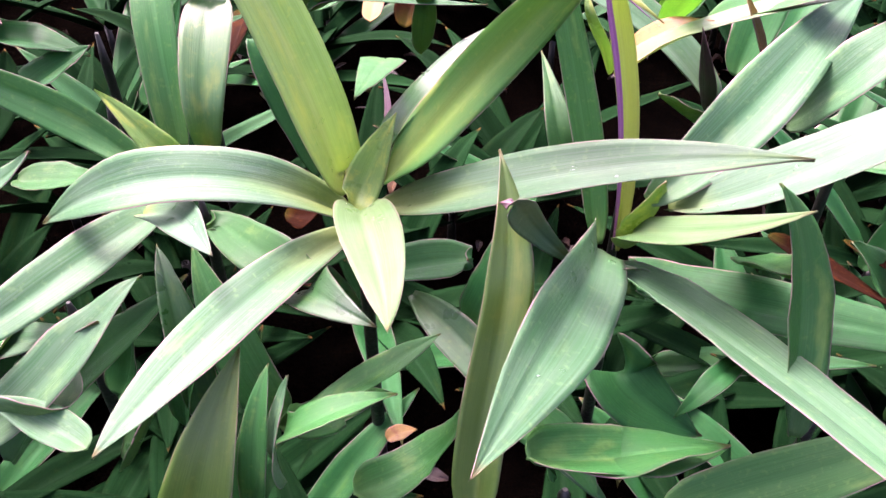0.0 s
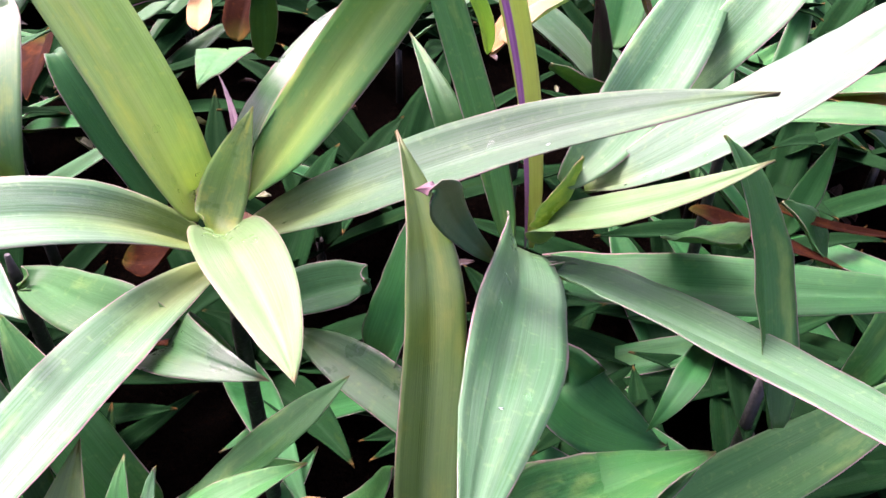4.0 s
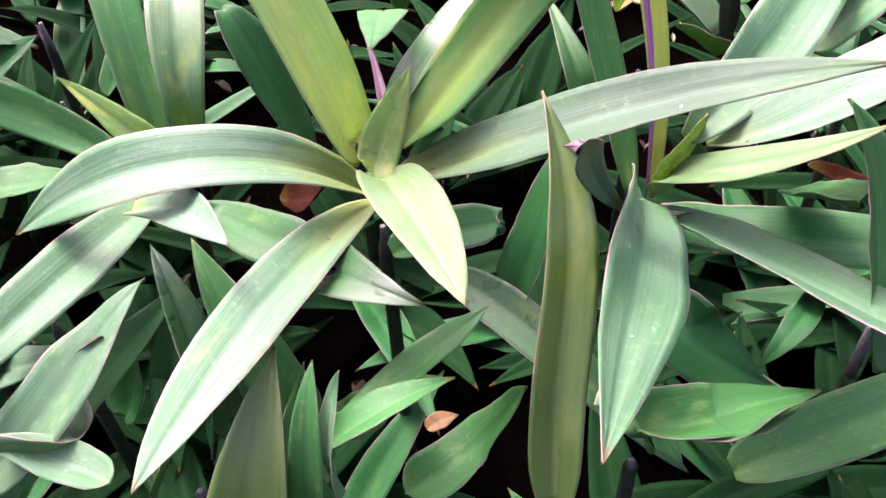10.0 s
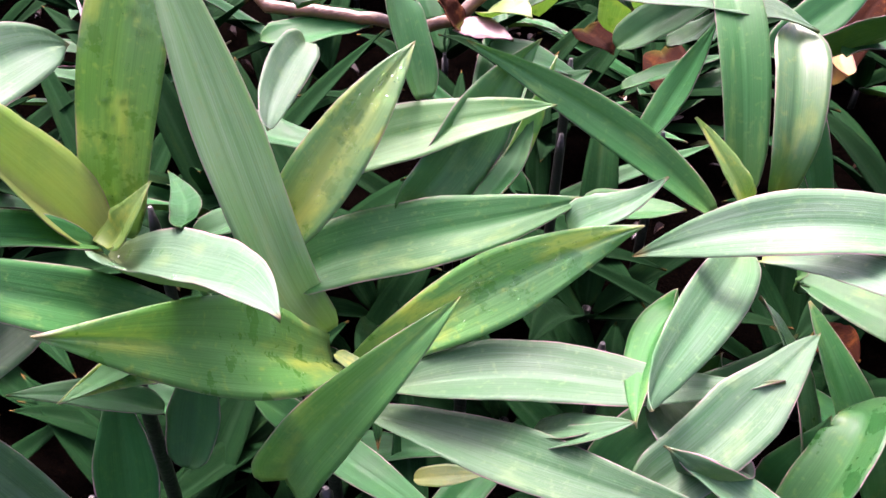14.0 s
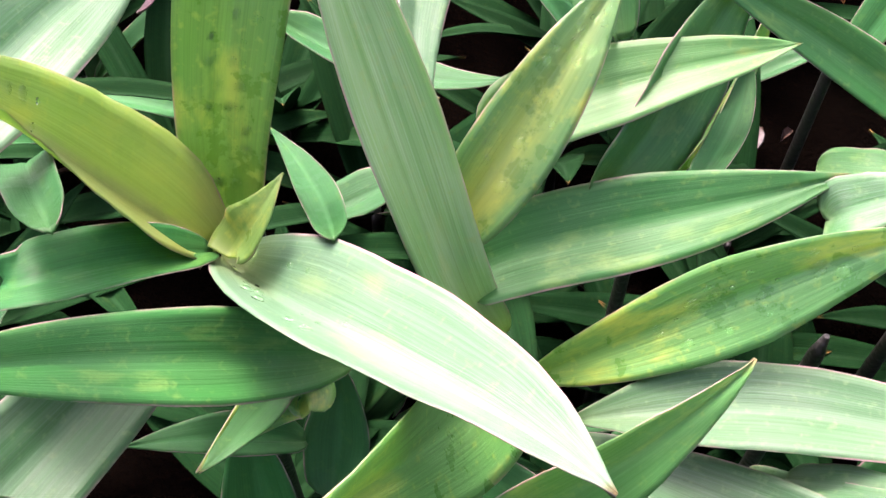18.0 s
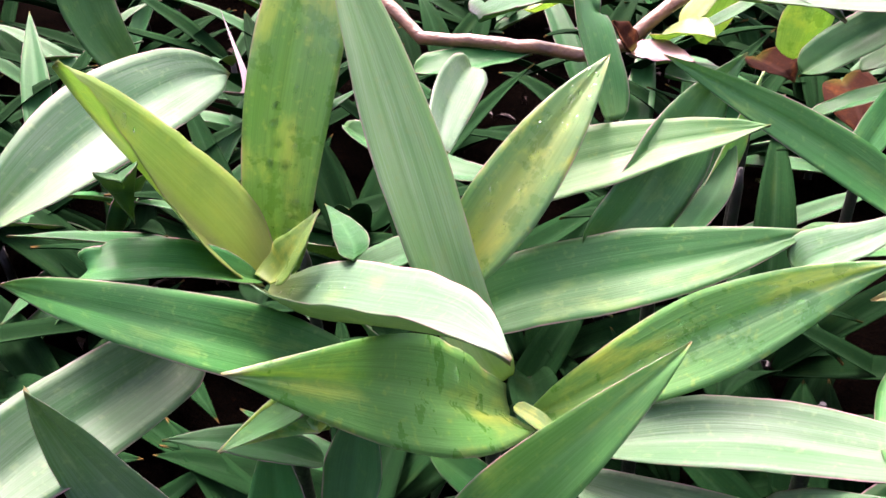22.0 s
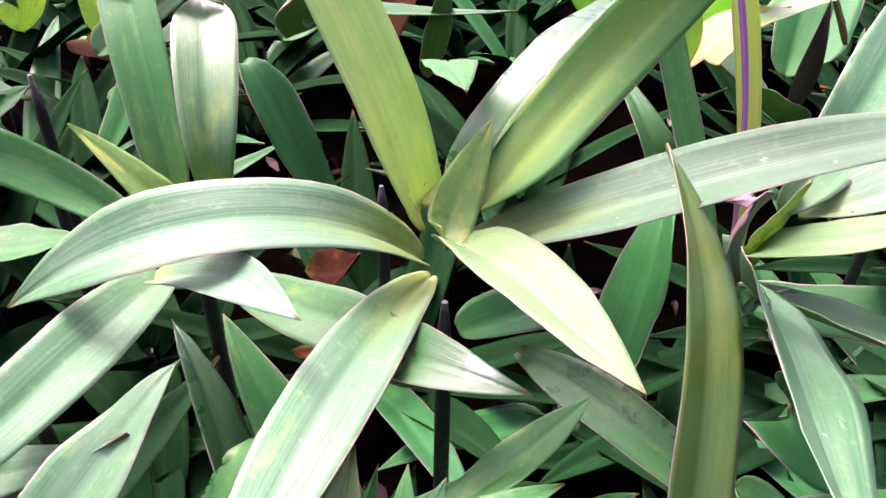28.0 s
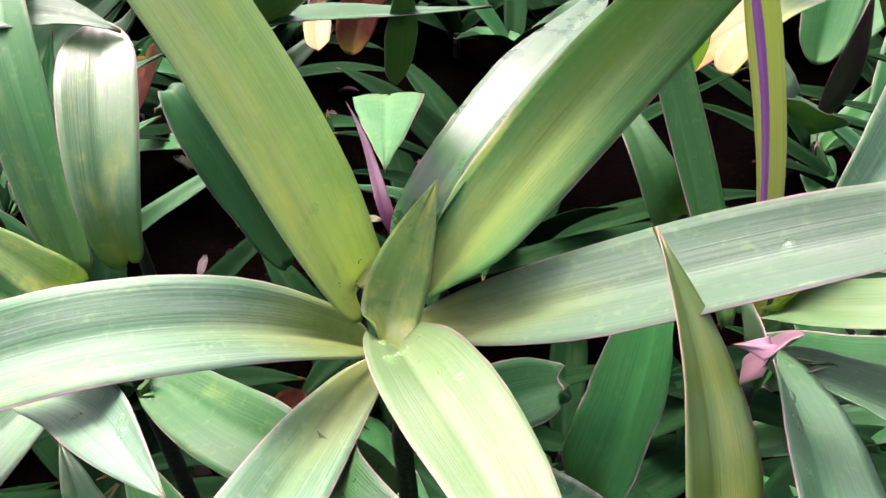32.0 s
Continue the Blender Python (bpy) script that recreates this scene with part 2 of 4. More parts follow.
HAY = leaf_material("leaf_hay_base", (0.120, 0.210, 0.080), (0.200, 0.270, 0.140), (0.270, 0.280, 0.080), 0.56, thin=0.4, base=1.0, reach=0.42, heart_col=(0.340, 0.190, 0.030))
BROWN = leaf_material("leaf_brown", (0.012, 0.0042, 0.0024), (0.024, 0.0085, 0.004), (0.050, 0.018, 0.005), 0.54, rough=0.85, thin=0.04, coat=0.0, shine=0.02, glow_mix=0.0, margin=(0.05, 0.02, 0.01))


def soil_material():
    m, t, p = nodes_of("wet_soil_gap_shade")
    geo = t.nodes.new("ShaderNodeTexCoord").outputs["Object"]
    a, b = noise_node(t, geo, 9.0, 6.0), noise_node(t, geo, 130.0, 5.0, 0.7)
    # Near-black tones put the shade of the leaf gaps into the soil colour.
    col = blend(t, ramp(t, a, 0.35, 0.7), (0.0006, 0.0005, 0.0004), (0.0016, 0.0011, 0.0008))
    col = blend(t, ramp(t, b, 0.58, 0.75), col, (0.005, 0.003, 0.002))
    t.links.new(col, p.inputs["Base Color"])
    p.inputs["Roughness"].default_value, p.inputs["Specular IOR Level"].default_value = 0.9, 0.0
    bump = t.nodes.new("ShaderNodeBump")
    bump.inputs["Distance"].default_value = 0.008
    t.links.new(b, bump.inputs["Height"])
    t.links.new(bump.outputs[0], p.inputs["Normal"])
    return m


def stem_material(name, a, b, rough=0.45):
    m, t, p = nodes_of(name)
    geo = t.nodes.new("ShaderNodeTexCoord").outputs["Object"]
    col = blend(t, ramp(t, noise_node(t, geo, 70.0, 4.0), 0.35, 0.65), a, b)
    t.links.new(col, p.inputs["Base Color"])
    p.inputs["Roughness"].default_value = rough
    bump = t.nodes.new("ShaderNodeBump")
    bump.inputs["Distance"].default_value = 0.001
    t.links.new(noise_node(t, geo, 300.0, 3.0), bump.inputs["Height"])
    t.links.new(bump.outputs[0], p.inputs["Normal"])
    return m


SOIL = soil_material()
def water_material():
    m, t, p = nodes_of("water")
    p.inputs["Base Color"].default_value = (0.9, 1.0, 0.9, 1)
    p.inputs["Transmission Weight"].default_value = 1.0
    p.inputs["IOR"].default_value, p.inputs["Roughness"].default_value = 1.33, 0.02
    return m


WATER = water_material()
# Stalk tones blackened so they hold the shade between the leaves.
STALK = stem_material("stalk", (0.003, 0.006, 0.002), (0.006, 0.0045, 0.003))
BARK = stem_material("branch", (0.120, 0.055, 0.022), (0.065, 0.028, 0.013))


# ---- ground ----
SOIL_Z = 0.10


def ground():
    bm = bmesh.new()
    xs = [-40, -12, -4, -2] + [-1.6 + 0.05 * i for i in range(61)] + [2, 4, 12, 40]
    ys = [-40, -12, -4, -1.5] + [-0.8 + 0.05 * i for i in range(57)] + [2.5, 4, 12, 40]
    grid = [[bm.verts.new((x, y, SOIL_Z + 0.018 * noise.noise((x * 7, y * 7, 0)) + 0.008 * noise.noise((x * 25, y * 25, 3))
                           if abs(x) < 1.7 and -1 < y < 2.1 else SOIL_Z)) for x in xs] for y in ys]
    for j in range(len(ys) - 1):
        for i in range(len(xs) - 1):
            bm.faces.new((grid[j][i], grid[j][i + 1], grid[j + 1][i + 1], grid[j + 1][i])).smooth = True
    me = bpy.data.meshes.new("ground")
    bm.to_mesh(me), bm.free()
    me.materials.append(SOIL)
    tagged(new("ground", me), "wet bare soil under the leaves, blackened for gap shade", "soil", kind="structure")


ground()


# ---- leaves ----
def part(name, bm, material, parent, label=""):
    me = bpy.data.meshes.new(name)
    bm.to_mesh(me), bm.free()
    for m in material if isinstance(material, (tuple, list)) else (material,):
        me.materials.append(m)
    ob = new(name, me)
    ob.parent = parent
    if label:
        ob["label"] = label
    return ob


def curve_point(p, u):
    a, b, c, d = p
    v = 1 - u
    return a * v ** 3 + b * 3 * u * v * v + c * 3 * u * u * v + d * u ** 3


def curve_way(p, u):
    a, b, c, d = p
    v = 1 - u
    return ((b - a) * v * v + (c - b) * 2 * u * v + (d - c) * u * u).normalized()


def girth(u, waist=0.62, widest=0.42, sharp=1.4, pinch=0.3):
    if u < widest:
        k = u / widest
        return (waist + (1 - waist) * math.sin(k * math.pi / 2)) * min(1.0, pinch + (1 - pinch) * math.sqrt(u / 0.09))
    k = (u - widest) / (1 - widest)
    return max(1 - k ** sharp, 0.012)


def blade(p, width, roll=0.0, fold=0.16, waist=0.62, widest=0.42, sharp=1.4, seed=0, twist=0.0, pinch=0.3, rows=24, cols=10):
    """A leaf blade along the curve p: two skins 0.9 mm apart, a channel along the middle, slightly wavy edges."""
    p = [Vector(q) for q in p]
    chord = p[3] - p[0]
    flat = Vector((chord.x, chord.y, 0))
    across = Vector((flat.y, -flat.x, 0)).normalized() if flat.length > 0.2 * chord.length else Vector((1, 0, 0))
    bm = bmesh.new()
    uv = bm.loops.layers.uv.new("UVMap")
    top, low = [], []
    for i in range(rows + 1):
        u = i / rows * (1 - 0.55 * (1 - i / rows) ** 3)
        at, way = curve_point(p, u), curve_way(p, min(max(u, 0.01), 0.99))
        s = (across - way * across.dot(way)).normalized()
        n = s.cross(way).normalized()
        a = radians(roll + twist * (u - 0.5))
        s, n = s * math.cos(a) + n * math.sin(a), n * math.cos(a) - s * math.sin(a)
        half = width / 2 * girth(u, waist, widest, sharp, pinch)
        deep = fold * (1.0 + 1.6 * max(0.0, 0.35 - u)) * (1 - 0.35 * u)
        top.append([]), low.append([])
        for j in range(cols + 1):
            v = 2 * j / cols - 1
            wave = 0.05 * width * abs(v) * noise.noise((u * 5.0 + seed * 3.1, v * 1.2, seed * 1.7)) + 0.018 * width * v * v * noise.noise((u * 17.0 + seed * 5.3, v * 1.5, seed * 2.3))
            lift = half * deep * (abs(v) ** 1.35 - 0.35) * 2 + wave - 0.03 * width * max(0, 1 - abs(v) * 5)
            q = at + s * (half * v * (1 - 0.25 * deep)) + n * lift
            thick = 0.0009 * (0.45 + 0.55 * (1 - v * v))
            top[i].append(bm.verts.new(q + n * thick / 2))
            low[i].append(bm.verts.new(q - n * thick / 2))

    def quad(vs, uvs, mat):
        f = bm.faces.new(vs)
        f.smooth, f.material_index = True, mat
        for loop, c in zip(f.loops, uvs):
            loop[uv].uv = c

    for i in range(rows):
        for j in range(cols):
            c = [(i / rows, j / cols), (i / rows, (j + 1) / cols), ((i + 1) / rows, (j + 1) / cols), ((i + 1) / rows, j / cols)]
            quad((top[i][j], top[i][j + 1], top[i + 1][j + 1], top[i + 1][j]), c, 0)
            quad((low[i + 1][j], low[i + 1][j + 1], low[i][j + 1], low[i][j]), c[::-1], 1)
        for j, k in ((0, 0), (cols, 1)):
            c = [(i / rows, k)] * 4
            vs = (top[i][j], top[i + 1][j], low[i + 1][j], low[i][j])
            quad(vs if j == 0 else vs[::-1], c, 0)
    for i in (0, rows):
        for j in range(cols):
            vs = (top[i][j], low[i][j], low[i][j + 1], top[i][j + 1])
            quad(vs if i == 0 else vs[::-1], [(i / rows, j / cols)] * 4, 0)
    return bm


def tube(points, radii, sides=10):
    bm = bmesh.new()
    points = [Vector(q) for q in points]
    rings = []
    for i, q in enumerate(points):
        way = (points[min(i + 1, len(points) - 1)] - points[max(i - 1, 0)]).normalized()
        s = way.orthogonal().normalized() if abs(way.z) > 0.9 else Vector((way.y, -way.x, 0)).normalized()
        n = s.cross(way)
        rings.append([bm.verts.new(q + (s * math.cos(a) + n * math.sin(a)) * radii[i]) for a in (2 * math.pi * k / sides for k in range(sides))])
    for a, b in zip(rings, rings[1:]):
        for k in range(sides):
            bm.faces.new((a[k], a[(k + 1) % sides], b[(k + 1) % sides], b[k])).smooth = True
    bm.faces.new(rings[0]), bm.faces.new(rings[-1][::-1])
    bmesh.ops.recalc_face_normals(bm, faces=bm.faces)
    return bm


PLANTS = {}
COUNT = [0]


def plant(key, x, y, z, label, lean=(0.0, 0.0)):
    """One rosette: an empty at the soil with a short stalk up to the crown at z."""
    root = tagged(new("boat_lily"), label, "plant", group="boat lilies in the bed")
    root.location = (x + lean[0], y + lean[1], SOIL_Z)
    z = z - SOIL_Z
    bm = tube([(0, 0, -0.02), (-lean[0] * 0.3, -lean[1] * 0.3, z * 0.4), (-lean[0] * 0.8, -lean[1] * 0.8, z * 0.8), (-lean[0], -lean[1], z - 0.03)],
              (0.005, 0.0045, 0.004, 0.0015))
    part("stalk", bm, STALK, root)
    PLANTS[key] = root


def leaf(key, a, b, c, d, width, material, roll=0.0, under=None, label="", **shape):
    root = PLANTS[key]
    COUNT[0] += 1
    o = root.location
    bm = blade([Vector(q) - o for q in (a, b, c, d)], width / 1000, roll, seed=COUNT[0], **shape)
    return part("leaf", bm, (material, under or material), root, label)


plant("A", -0.047, 0.352, 0.372, "large boat lily rosette with arching leaves and yellow-green heart")
plant("B", 0.108, 0.366, 0.335, "boat lily with broad sage leaves and a pink upright spear")
plant("C", 0.260, 0.340, 0.250, "green boat lily with upright and arching leaves and a red underside")
plant("CB", 0.300, 0.500, 0.340, "green boat lily with narrow pointed leaves, in dark soil")
plant("LA", -0.060, 0.240, 0.280, "low dark green boat lily with a fallen yellow leaf on it")
plant("LB", 0.070, 0.250, 0.280, "green boat lily with narrow pointed leaves, in dark soil")
plant("LC", -0.160, 0.270, 0.270, "green boat lily with narrow pointed leaves, in dark soil")
plant("LD", -0.240, 0.360, 0.320, "green boat lily with narrow pointed leaves, in dark soil")
plant("D", -0.165, 0.430, 0.350, "boat lily with tall paired upright leaves behind the rosette")
plant("DB", -0.060, 0.520, 0.330, "boat lily at the back with dead orange and brown leaves")
plant("R", -0.503, 0.297, 0.362, "boat lily rosette with lime heart and drooping pale leaf")
plant("E", -0.400, 0.325, 0.320, "boat lily with upright olive leaves and yellow blotches")
plant("S", -0.380, 0.260, 0.280, "green boat lily with narrow pointed leaves, in dark soil")
plant("EL", -0.500, 0.230, 0.280, "green boat lily with narrow pointed leaves, in dark soil")
plant("EB", -0.330, 0.420, 0.340, "green boat lily with narrow pointed leaves, in dark soil")
plant("EC", -0.550, 0.420, 0.330, "green boat lily with narrow pointed leaves, in dark soil")
plant("BB", 0.150, 0.530, 0.340, "green boat lily with narrow pointed leaves, in dark soil")
plant("ND", -0.280, 0.580, 0.330, "green boat lily with narrow pointed leaves, in dark soil")
plant("NE", -0.200, 0.600, 0.330, "green boat lily with narrow pointed leaves, in dark soil")
plant("NF", -0.280, 0.600, 0.385, "orange-brown creeping stem with red node and small pink yellow leaves")

leaf_a1 = leaf("A", (-0.0545, 0.3667, 0.3557), (-0.0921, 0.3307, 0.4245), (-0.1694, 0.3336, 0.4197), (-0.2337, 0.3598, 0.3559), 38.1, HEART, roll=18, twist=19, fold=0.18, waist=0.46, widest=0.53, sharp=2.42, pinch=0.5)
leaf("A", (-0.0506, 0.3678, 0.3454), (-0.0878, 0.2973, 0.3831), (-0.1237, 0.2259, 0.3785), (-0.1364, 0.1783, 0.3905), 31.6, HEART, roll=10, twist=-16, fold=0.16, waist=0.36, widest=0.44, sharp=2.22, pinch=0.5)
leaf_a3 = leaf("A", (-0.0451, 0.3443, 0.3812), (-0.0415, 0.3076, 0.4147), (-0.0242, 0.2561, 0.4132), (-0.0212, 0.2059, 0.4324), 33.0, CREAM, roll=-0, twist=-11, fold=0.20, waist=0.61, widest=0.35, sharp=1.92, pinch=1)
leaf_a4 = leaf("A", (-0.0373, 0.3654, 0.3649), (0.0064, 0.3126, 0.4111), (0.0705, 0.2982, 0.4527), (0.1555, 0.2746, 0.4629), 34.7, HEART, roll=-16, twist=-3, fold=0.18, waist=0.33, widest=0.38, sharp=2.18, pinch=0.5)
leaf_a5 = leaf("A", (-0.0548, 0.3655, 0.3860), (-0.0585, 0.3552, 0.3842), (-0.0740, 0.3894, 0.4948), (-0.1652, 0.4205, 0.5961), 37.4, LIME, roll=18, twist=23, fold=0.20, waist=0.62, widest=0.42, sharp=2.35, pinch=0.5)
leaf("A", (-0.0325, 0.3518, 0.3921), (0.0208, 0.3682, 0.4526), (0.0597, 0.3544, 0.5097), (0.0705, 0.3102, 0.5420), 32.3, STREAK, roll=-76, twist=-78, fold=0.10, waist=0.25, widest=0.16, sharp=1.95, pinch=0.5)
leaf("A", (-0.0474, 0.3377, 0.3849), (-0.0477, 0.3618, 0.3775), (-0.0391, 0.3550, 0.4043), (-0.0250, 0.3686, 0.4266), 22.1, OLIVE, roll=-23, twist=21, fold=0.19, waist=0.87, widest=0.46, sharp=1.86, pinch=1)
leaf("A", (-0.0379, 0.3820, 0.3753), (-0.0239, 0.3716, 0.4409), (0.0250, 0.4032, 0.4466), (0.0656, 0.4719, 0.4414), 35.8, WETLEAF, roll=22, twist=-25, fold=0.16, waist=0.82, widest=0.50, sharp=1.79, pinch=0.5)
leaf("A", (-0.0514, 0.3329, 0.3108), (-0.0899, 0.3258, 0.3535), (-0.0755, 0.2866, 0.3759), (-0.0314, 0.2611, 0.3743), 32.2, WETLEAF, roll=-24, twist=-2, fold=0.16, waist=0.57, widest=0.37, sharp=2.15, pinch=0.5)
leaf_a10 = leaf("A", (-0.1715, 0.3544, 0.3686), (-0.1381, 0.3325, 0.3899), (-0.1281, 0.3038, 0.4038), (-0.1090, 0.2803, 0.4032), 22.5, SHEEN_SAGE, roll=-17, twist=-13, fold=0.16, waist=0.79, widest=0.45, sharp=1.72, pinch=0.5)
leaf("A", (-0.1431, 0.3736, 0.3421), (-0.1368, 0.3960, 0.3342), (-0.1222, 0.3407, 0.3514), (-0.0607, 0.3073, 0.3614), 31.1, GREEN, roll=-7, twist=-52, fold=0.14, waist=0.44, widest=0.75, sharp=1.89, pinch=0.5)
leaf("A", (-0.0436, 0.3315, 0.3411), (-0.0056, 0.3436, 0.3454), (0.0249, 0.3539, 0.3331), (0.0137, 0.3391, 0.3464), 31.5, DARK, roll=-5, twist=6, fold=0.16, waist=0.72, widest=0.38, sharp=1.64, pinch=0.5)
leaf("B", (0.0147, 0.1998, 0.3054), (0.0157, 0.2409, 0.3788), (0.0412, 0.2506, 0.3950), (0.0269, 0.3149, 0.4403), 25.1, BRONZE, roll=-15, twist=-47, fold=0.16, waist=0.94, widest=0.63, sharp=2.07, pinch=0.5)
leaf_b2 = leaf("B", (0.0931, 0.3522, 0.3469), (0.0832, 0.2925, 0.3820), (0.0432, 0.2227, 0.3998), (0.0092, 0.1463, 0.4265), 42.0, SAGE, roll=34, twist=-19, fold=0.17, waist=0.77, widest=0.54, sharp=1.55, pinch=1)
leaf("B", (0.0661, 0.3060, 0.3768), (0.0243, 0.2760, 0.4379), (0.0362, 0.2420, 0.4642), (0.0234, 0.2630, 0.4494), 15.6, SAGE, under=MAUVE, roll=106, twist=32, fold=0.16, waist=0.39, widest=0.49, sharp=1.53, pinch=0.5)
leaf("B", (0.1050, 0.3361, 0.3381), (0.1022, 0.3558, 0.3356), (0.1689, 0.2617, 0.3510), (0.2241, 0.1213, 0.3726), 53.0, SAGE, roll=21, twist=-17, fold=0.13, waist=0.61, widest=0.51, sharp=1.70, pinch=0.5)
leaf("B", (0.1207, 0.3661, 0.3035), (0.1179, 0.3791, 0.2987), (0.2021, 0.3175, 0.3182), (0.2901, 0.2632, 0.3508), 40.7, DARK, roll=-8, twist=-20, fold=0.17, waist=0.79, widest=0.53, sharp=2.32, pinch=0.5)
leaf("B", (0.1192, 0.3714, 0.3317), (0.0983, 0.3697, 0.3553), (0.1230, 0.3264, 0.3625), (0.1726, 0.2872, 0.4251), 25.8, FRESH, roll=-15, twist=-31, fold=0.16, waist=0.83, widest=0.54, sharp=2.26, pinch=0.5)
leaf("B", (0.115, 0.372, 0.336), (0.120, 0.369, 0.348), (0.122, 0.365, 0.366), (0.124, 0.358, 0.389), 35.3, OLIVE)
leaf("B", (0.109, 0.374, 0.322), (0.118, 0.409, 0.459), (0.064, 0.420, 0.501), (0.112, 0.380, 0.472), 14.0, GOLD, fold=0.2)
leaf("B", (0.0953, 0.3749, 0.3263), (0.0903, 0.4189, 0.3909), (0.0660, 0.4502, 0.4666), (0.0446, 0.4621, 0.5421), 24.4, GREEN, roll=-1, twist=-4, fold=0.16, waist=0.62, widest=0.35, sharp=1.85, pinch=0.5)
leaf_b10 = leaf("B", (0.1327, 0.3688, 0.3601), (0.1887, 0.3184, 0.4141), (0.2458, 0.3232, 0.4707), (0.3069, 0.3497, 0.4683), 49.2, SHEEN_SAGE, roll=2, twist=-13, fold=0.16, waist=0.28, widest=0.23, sharp=2.00, pinch=0.5)
leaf("B", (0.1183, 0.3637, 0.3696), (0.1848, 0.3964, 0.4054), (0.2373, 0.4649, 0.4367), (0.2917, 0.5311, 0.4228), 41.9, SAGE, roll=-22, twist=16, fold=0.17, waist=0.46, widest=0.38, sharp=1.61, pinch=0.5)
leaf("B", (0.221, 0.440, 0.373), (0.239, 0.413, 0.425), (0.268, 0.428, 0.451), (0.320, 0.469, 0.440), 39.8, SAGE, roll=-2, waist=0.7)
leaf("B", (0.095, 0.429, 0.346), (0.071, 0.393, 0.367), (0.073, 0.410, 0.391), (0.065, 0.485, 0.401), 25.8, GREEN)
leaf("BB", (0.2080, 0.5347, 0.3308), (0.1258, 0.6233, 0.4176), (0.0644, 0.6124, 0.3854), (0.0311, 0.5903, 0.4452), 52.5, SAGE, roll=-1, twist=-26, fold=0.15, waist=0.78, widest=0.38, sharp=1.05, pinch=0.5)
leaf("BB", (0.123, 0.511, 0.370), (0.136, 0.506, 0.394), (0.154, 0.499, 0.410), (0.177, 0.489, 0.420), 39.9, ORANGE, roll=-10)
leaf("BB", (0.113, 0.487, 0.382), (0.099, 0.435, 0.434), (0.077, 0.423, 0.453), (0.086, 0.453, 0.459), 10.8, OLIVE)
leaf("B", (0.178, 0.464, 0.365), (0.167, 0.442, 0.394), (0.155, 0.423, 0.424), (0.142, 0.408, 0.456), 12.0, PURPLE, under=PURPLE)
leaf("B", (0.175, 0.462, 0.360), (0.161, 0.452, 0.374), (0.147, 0.442, 0.387), (0.133, 0.432, 0.400), 38.4, GREEN, roll=-5, waist=0.7)
leaf("C", (0.1764, 0.2395, 0.3166), (0.1865, 0.2795, 0.3566), (0.1825, 0.2940, 0.4024), (0.1616, 0.3066, 0.4265), 36.5, GREEN, roll=-19, twist=-3, fold=0.16, waist=0.59, widest=0.40, sharp=1.58, pinch=0.5)
leaf("C", (0.273, 0.297, 0.250), (0.293, 0.291, 0.307), (0.309, 0.308, 0.347), (0.321, 0.349, 0.370), 27.1, GREEN)
leaf("C", (0.295, 0.306, 0.380), (0.282, 0.330, 0.424), (0.271, 0.350, 0.451), (0.260, 0.367, 0.460), 12.1, SAGE)
leaf("C", (0.1385, 0.2609, 0.2054), (0.1945, 0.2609, 0.2366), (0.2555, 0.2609, 0.2643), (0.3077, 0.2737, 0.2966), 41.1, GREEN, roll=-7, twist=-5, fold=0.16, waist=0.70, widest=0.31, sharp=2.01, pinch=0.5)
leaf("C", (0.315, 0.299, 0.280), (0.325, 0.281, 0.289), (0.335, 0.263, 0.284), (0.344, 0.244, 0.267), 26.8, GREEN, waist=0.7)
leaf("C", (0.204, 0.380, 0.330), (0.220, 0.359, 0.329), (0.239, 0.339, 0.331), (0.257, 0.315, 0.330), 17.7, BROWN)
leaf("C", (0.186, 0.307, 0.365), (0.181, 0.327, 0.355), (0.181, 0.347, 0.341), (0.185, 0.367, 0.322), 38.3, GREEN, roll=4, waist=0.7)
leaf("C", (0.249, 0.375, 0.330), (0.265, 0.345, 0.331), (0.280, 0.319, 0.341), (0.294, 0.295, 0.360), 9.5, BROWN)
leaf("C", (0.268, 0.337, 0.310), (0.262, 0.340, 0.327), (0.252, 0.344, 0.340), (0.238, 0.351, 0.350), 38.0, GREEN, roll=5, waist=0.7)
leaf("CB", (0.325, 0.343, 0.340), (0.316, 0.348, 0.359), (0.302, 0.354, 0.372), (0.285, 0.363, 0.380), 38.7, DARK, roll=8, waist=0.7)
leaf("C", (0.272, 0.380, 0.300), (0.282, 0.383, 0.319), (0.289, 0.386, 0.339), (0.294, 0.389, 0.360), 18.1, DARK, waist=0.7)
leaf("CB", (0.233, 0.387, 0.380), (0.259, 0.366, 0.391), (0.286, 0.346, 0.398), (0.314, 0.324, 0.400), 25.1, GREEN)
leaf("CB", (0.280, 0.403, 0.380), (0.288, 0.382, 0.388), (0.296, 0.361, 0.394), (0.304, 0.339, 0.400), 22.9, ORANGE, waist=0.7)
leaf("CB", (0.281, 0.405, 0.380), (0.297, 0.380, 0.395), (0.314, 0.355, 0.409), (0.331, 0.329, 0.420), 34.5, GREEN)
leaf("C", (0.314, 0.227, 0.260), (0.311, 0.241, 0.265), (0.308, 0.255, 0.271), (0.306, 0.268, 0.280), 29.7, GREEN)
leaf("CB", (0.381, 0.509, 0.400), (0.353, 0.501, 0.411), (0.327, 0.493, 0.424), (0.301, 0.485, 0.440), 38.9, LIME, roll=-15)
leaf("CB", (0.417, 0.552, 0.380), (0.435, 0.531, 0.396), (0.453, 0.510, 0.409), (0.472, 0.489, 0.420), 38.9, DARK, roll=-14)
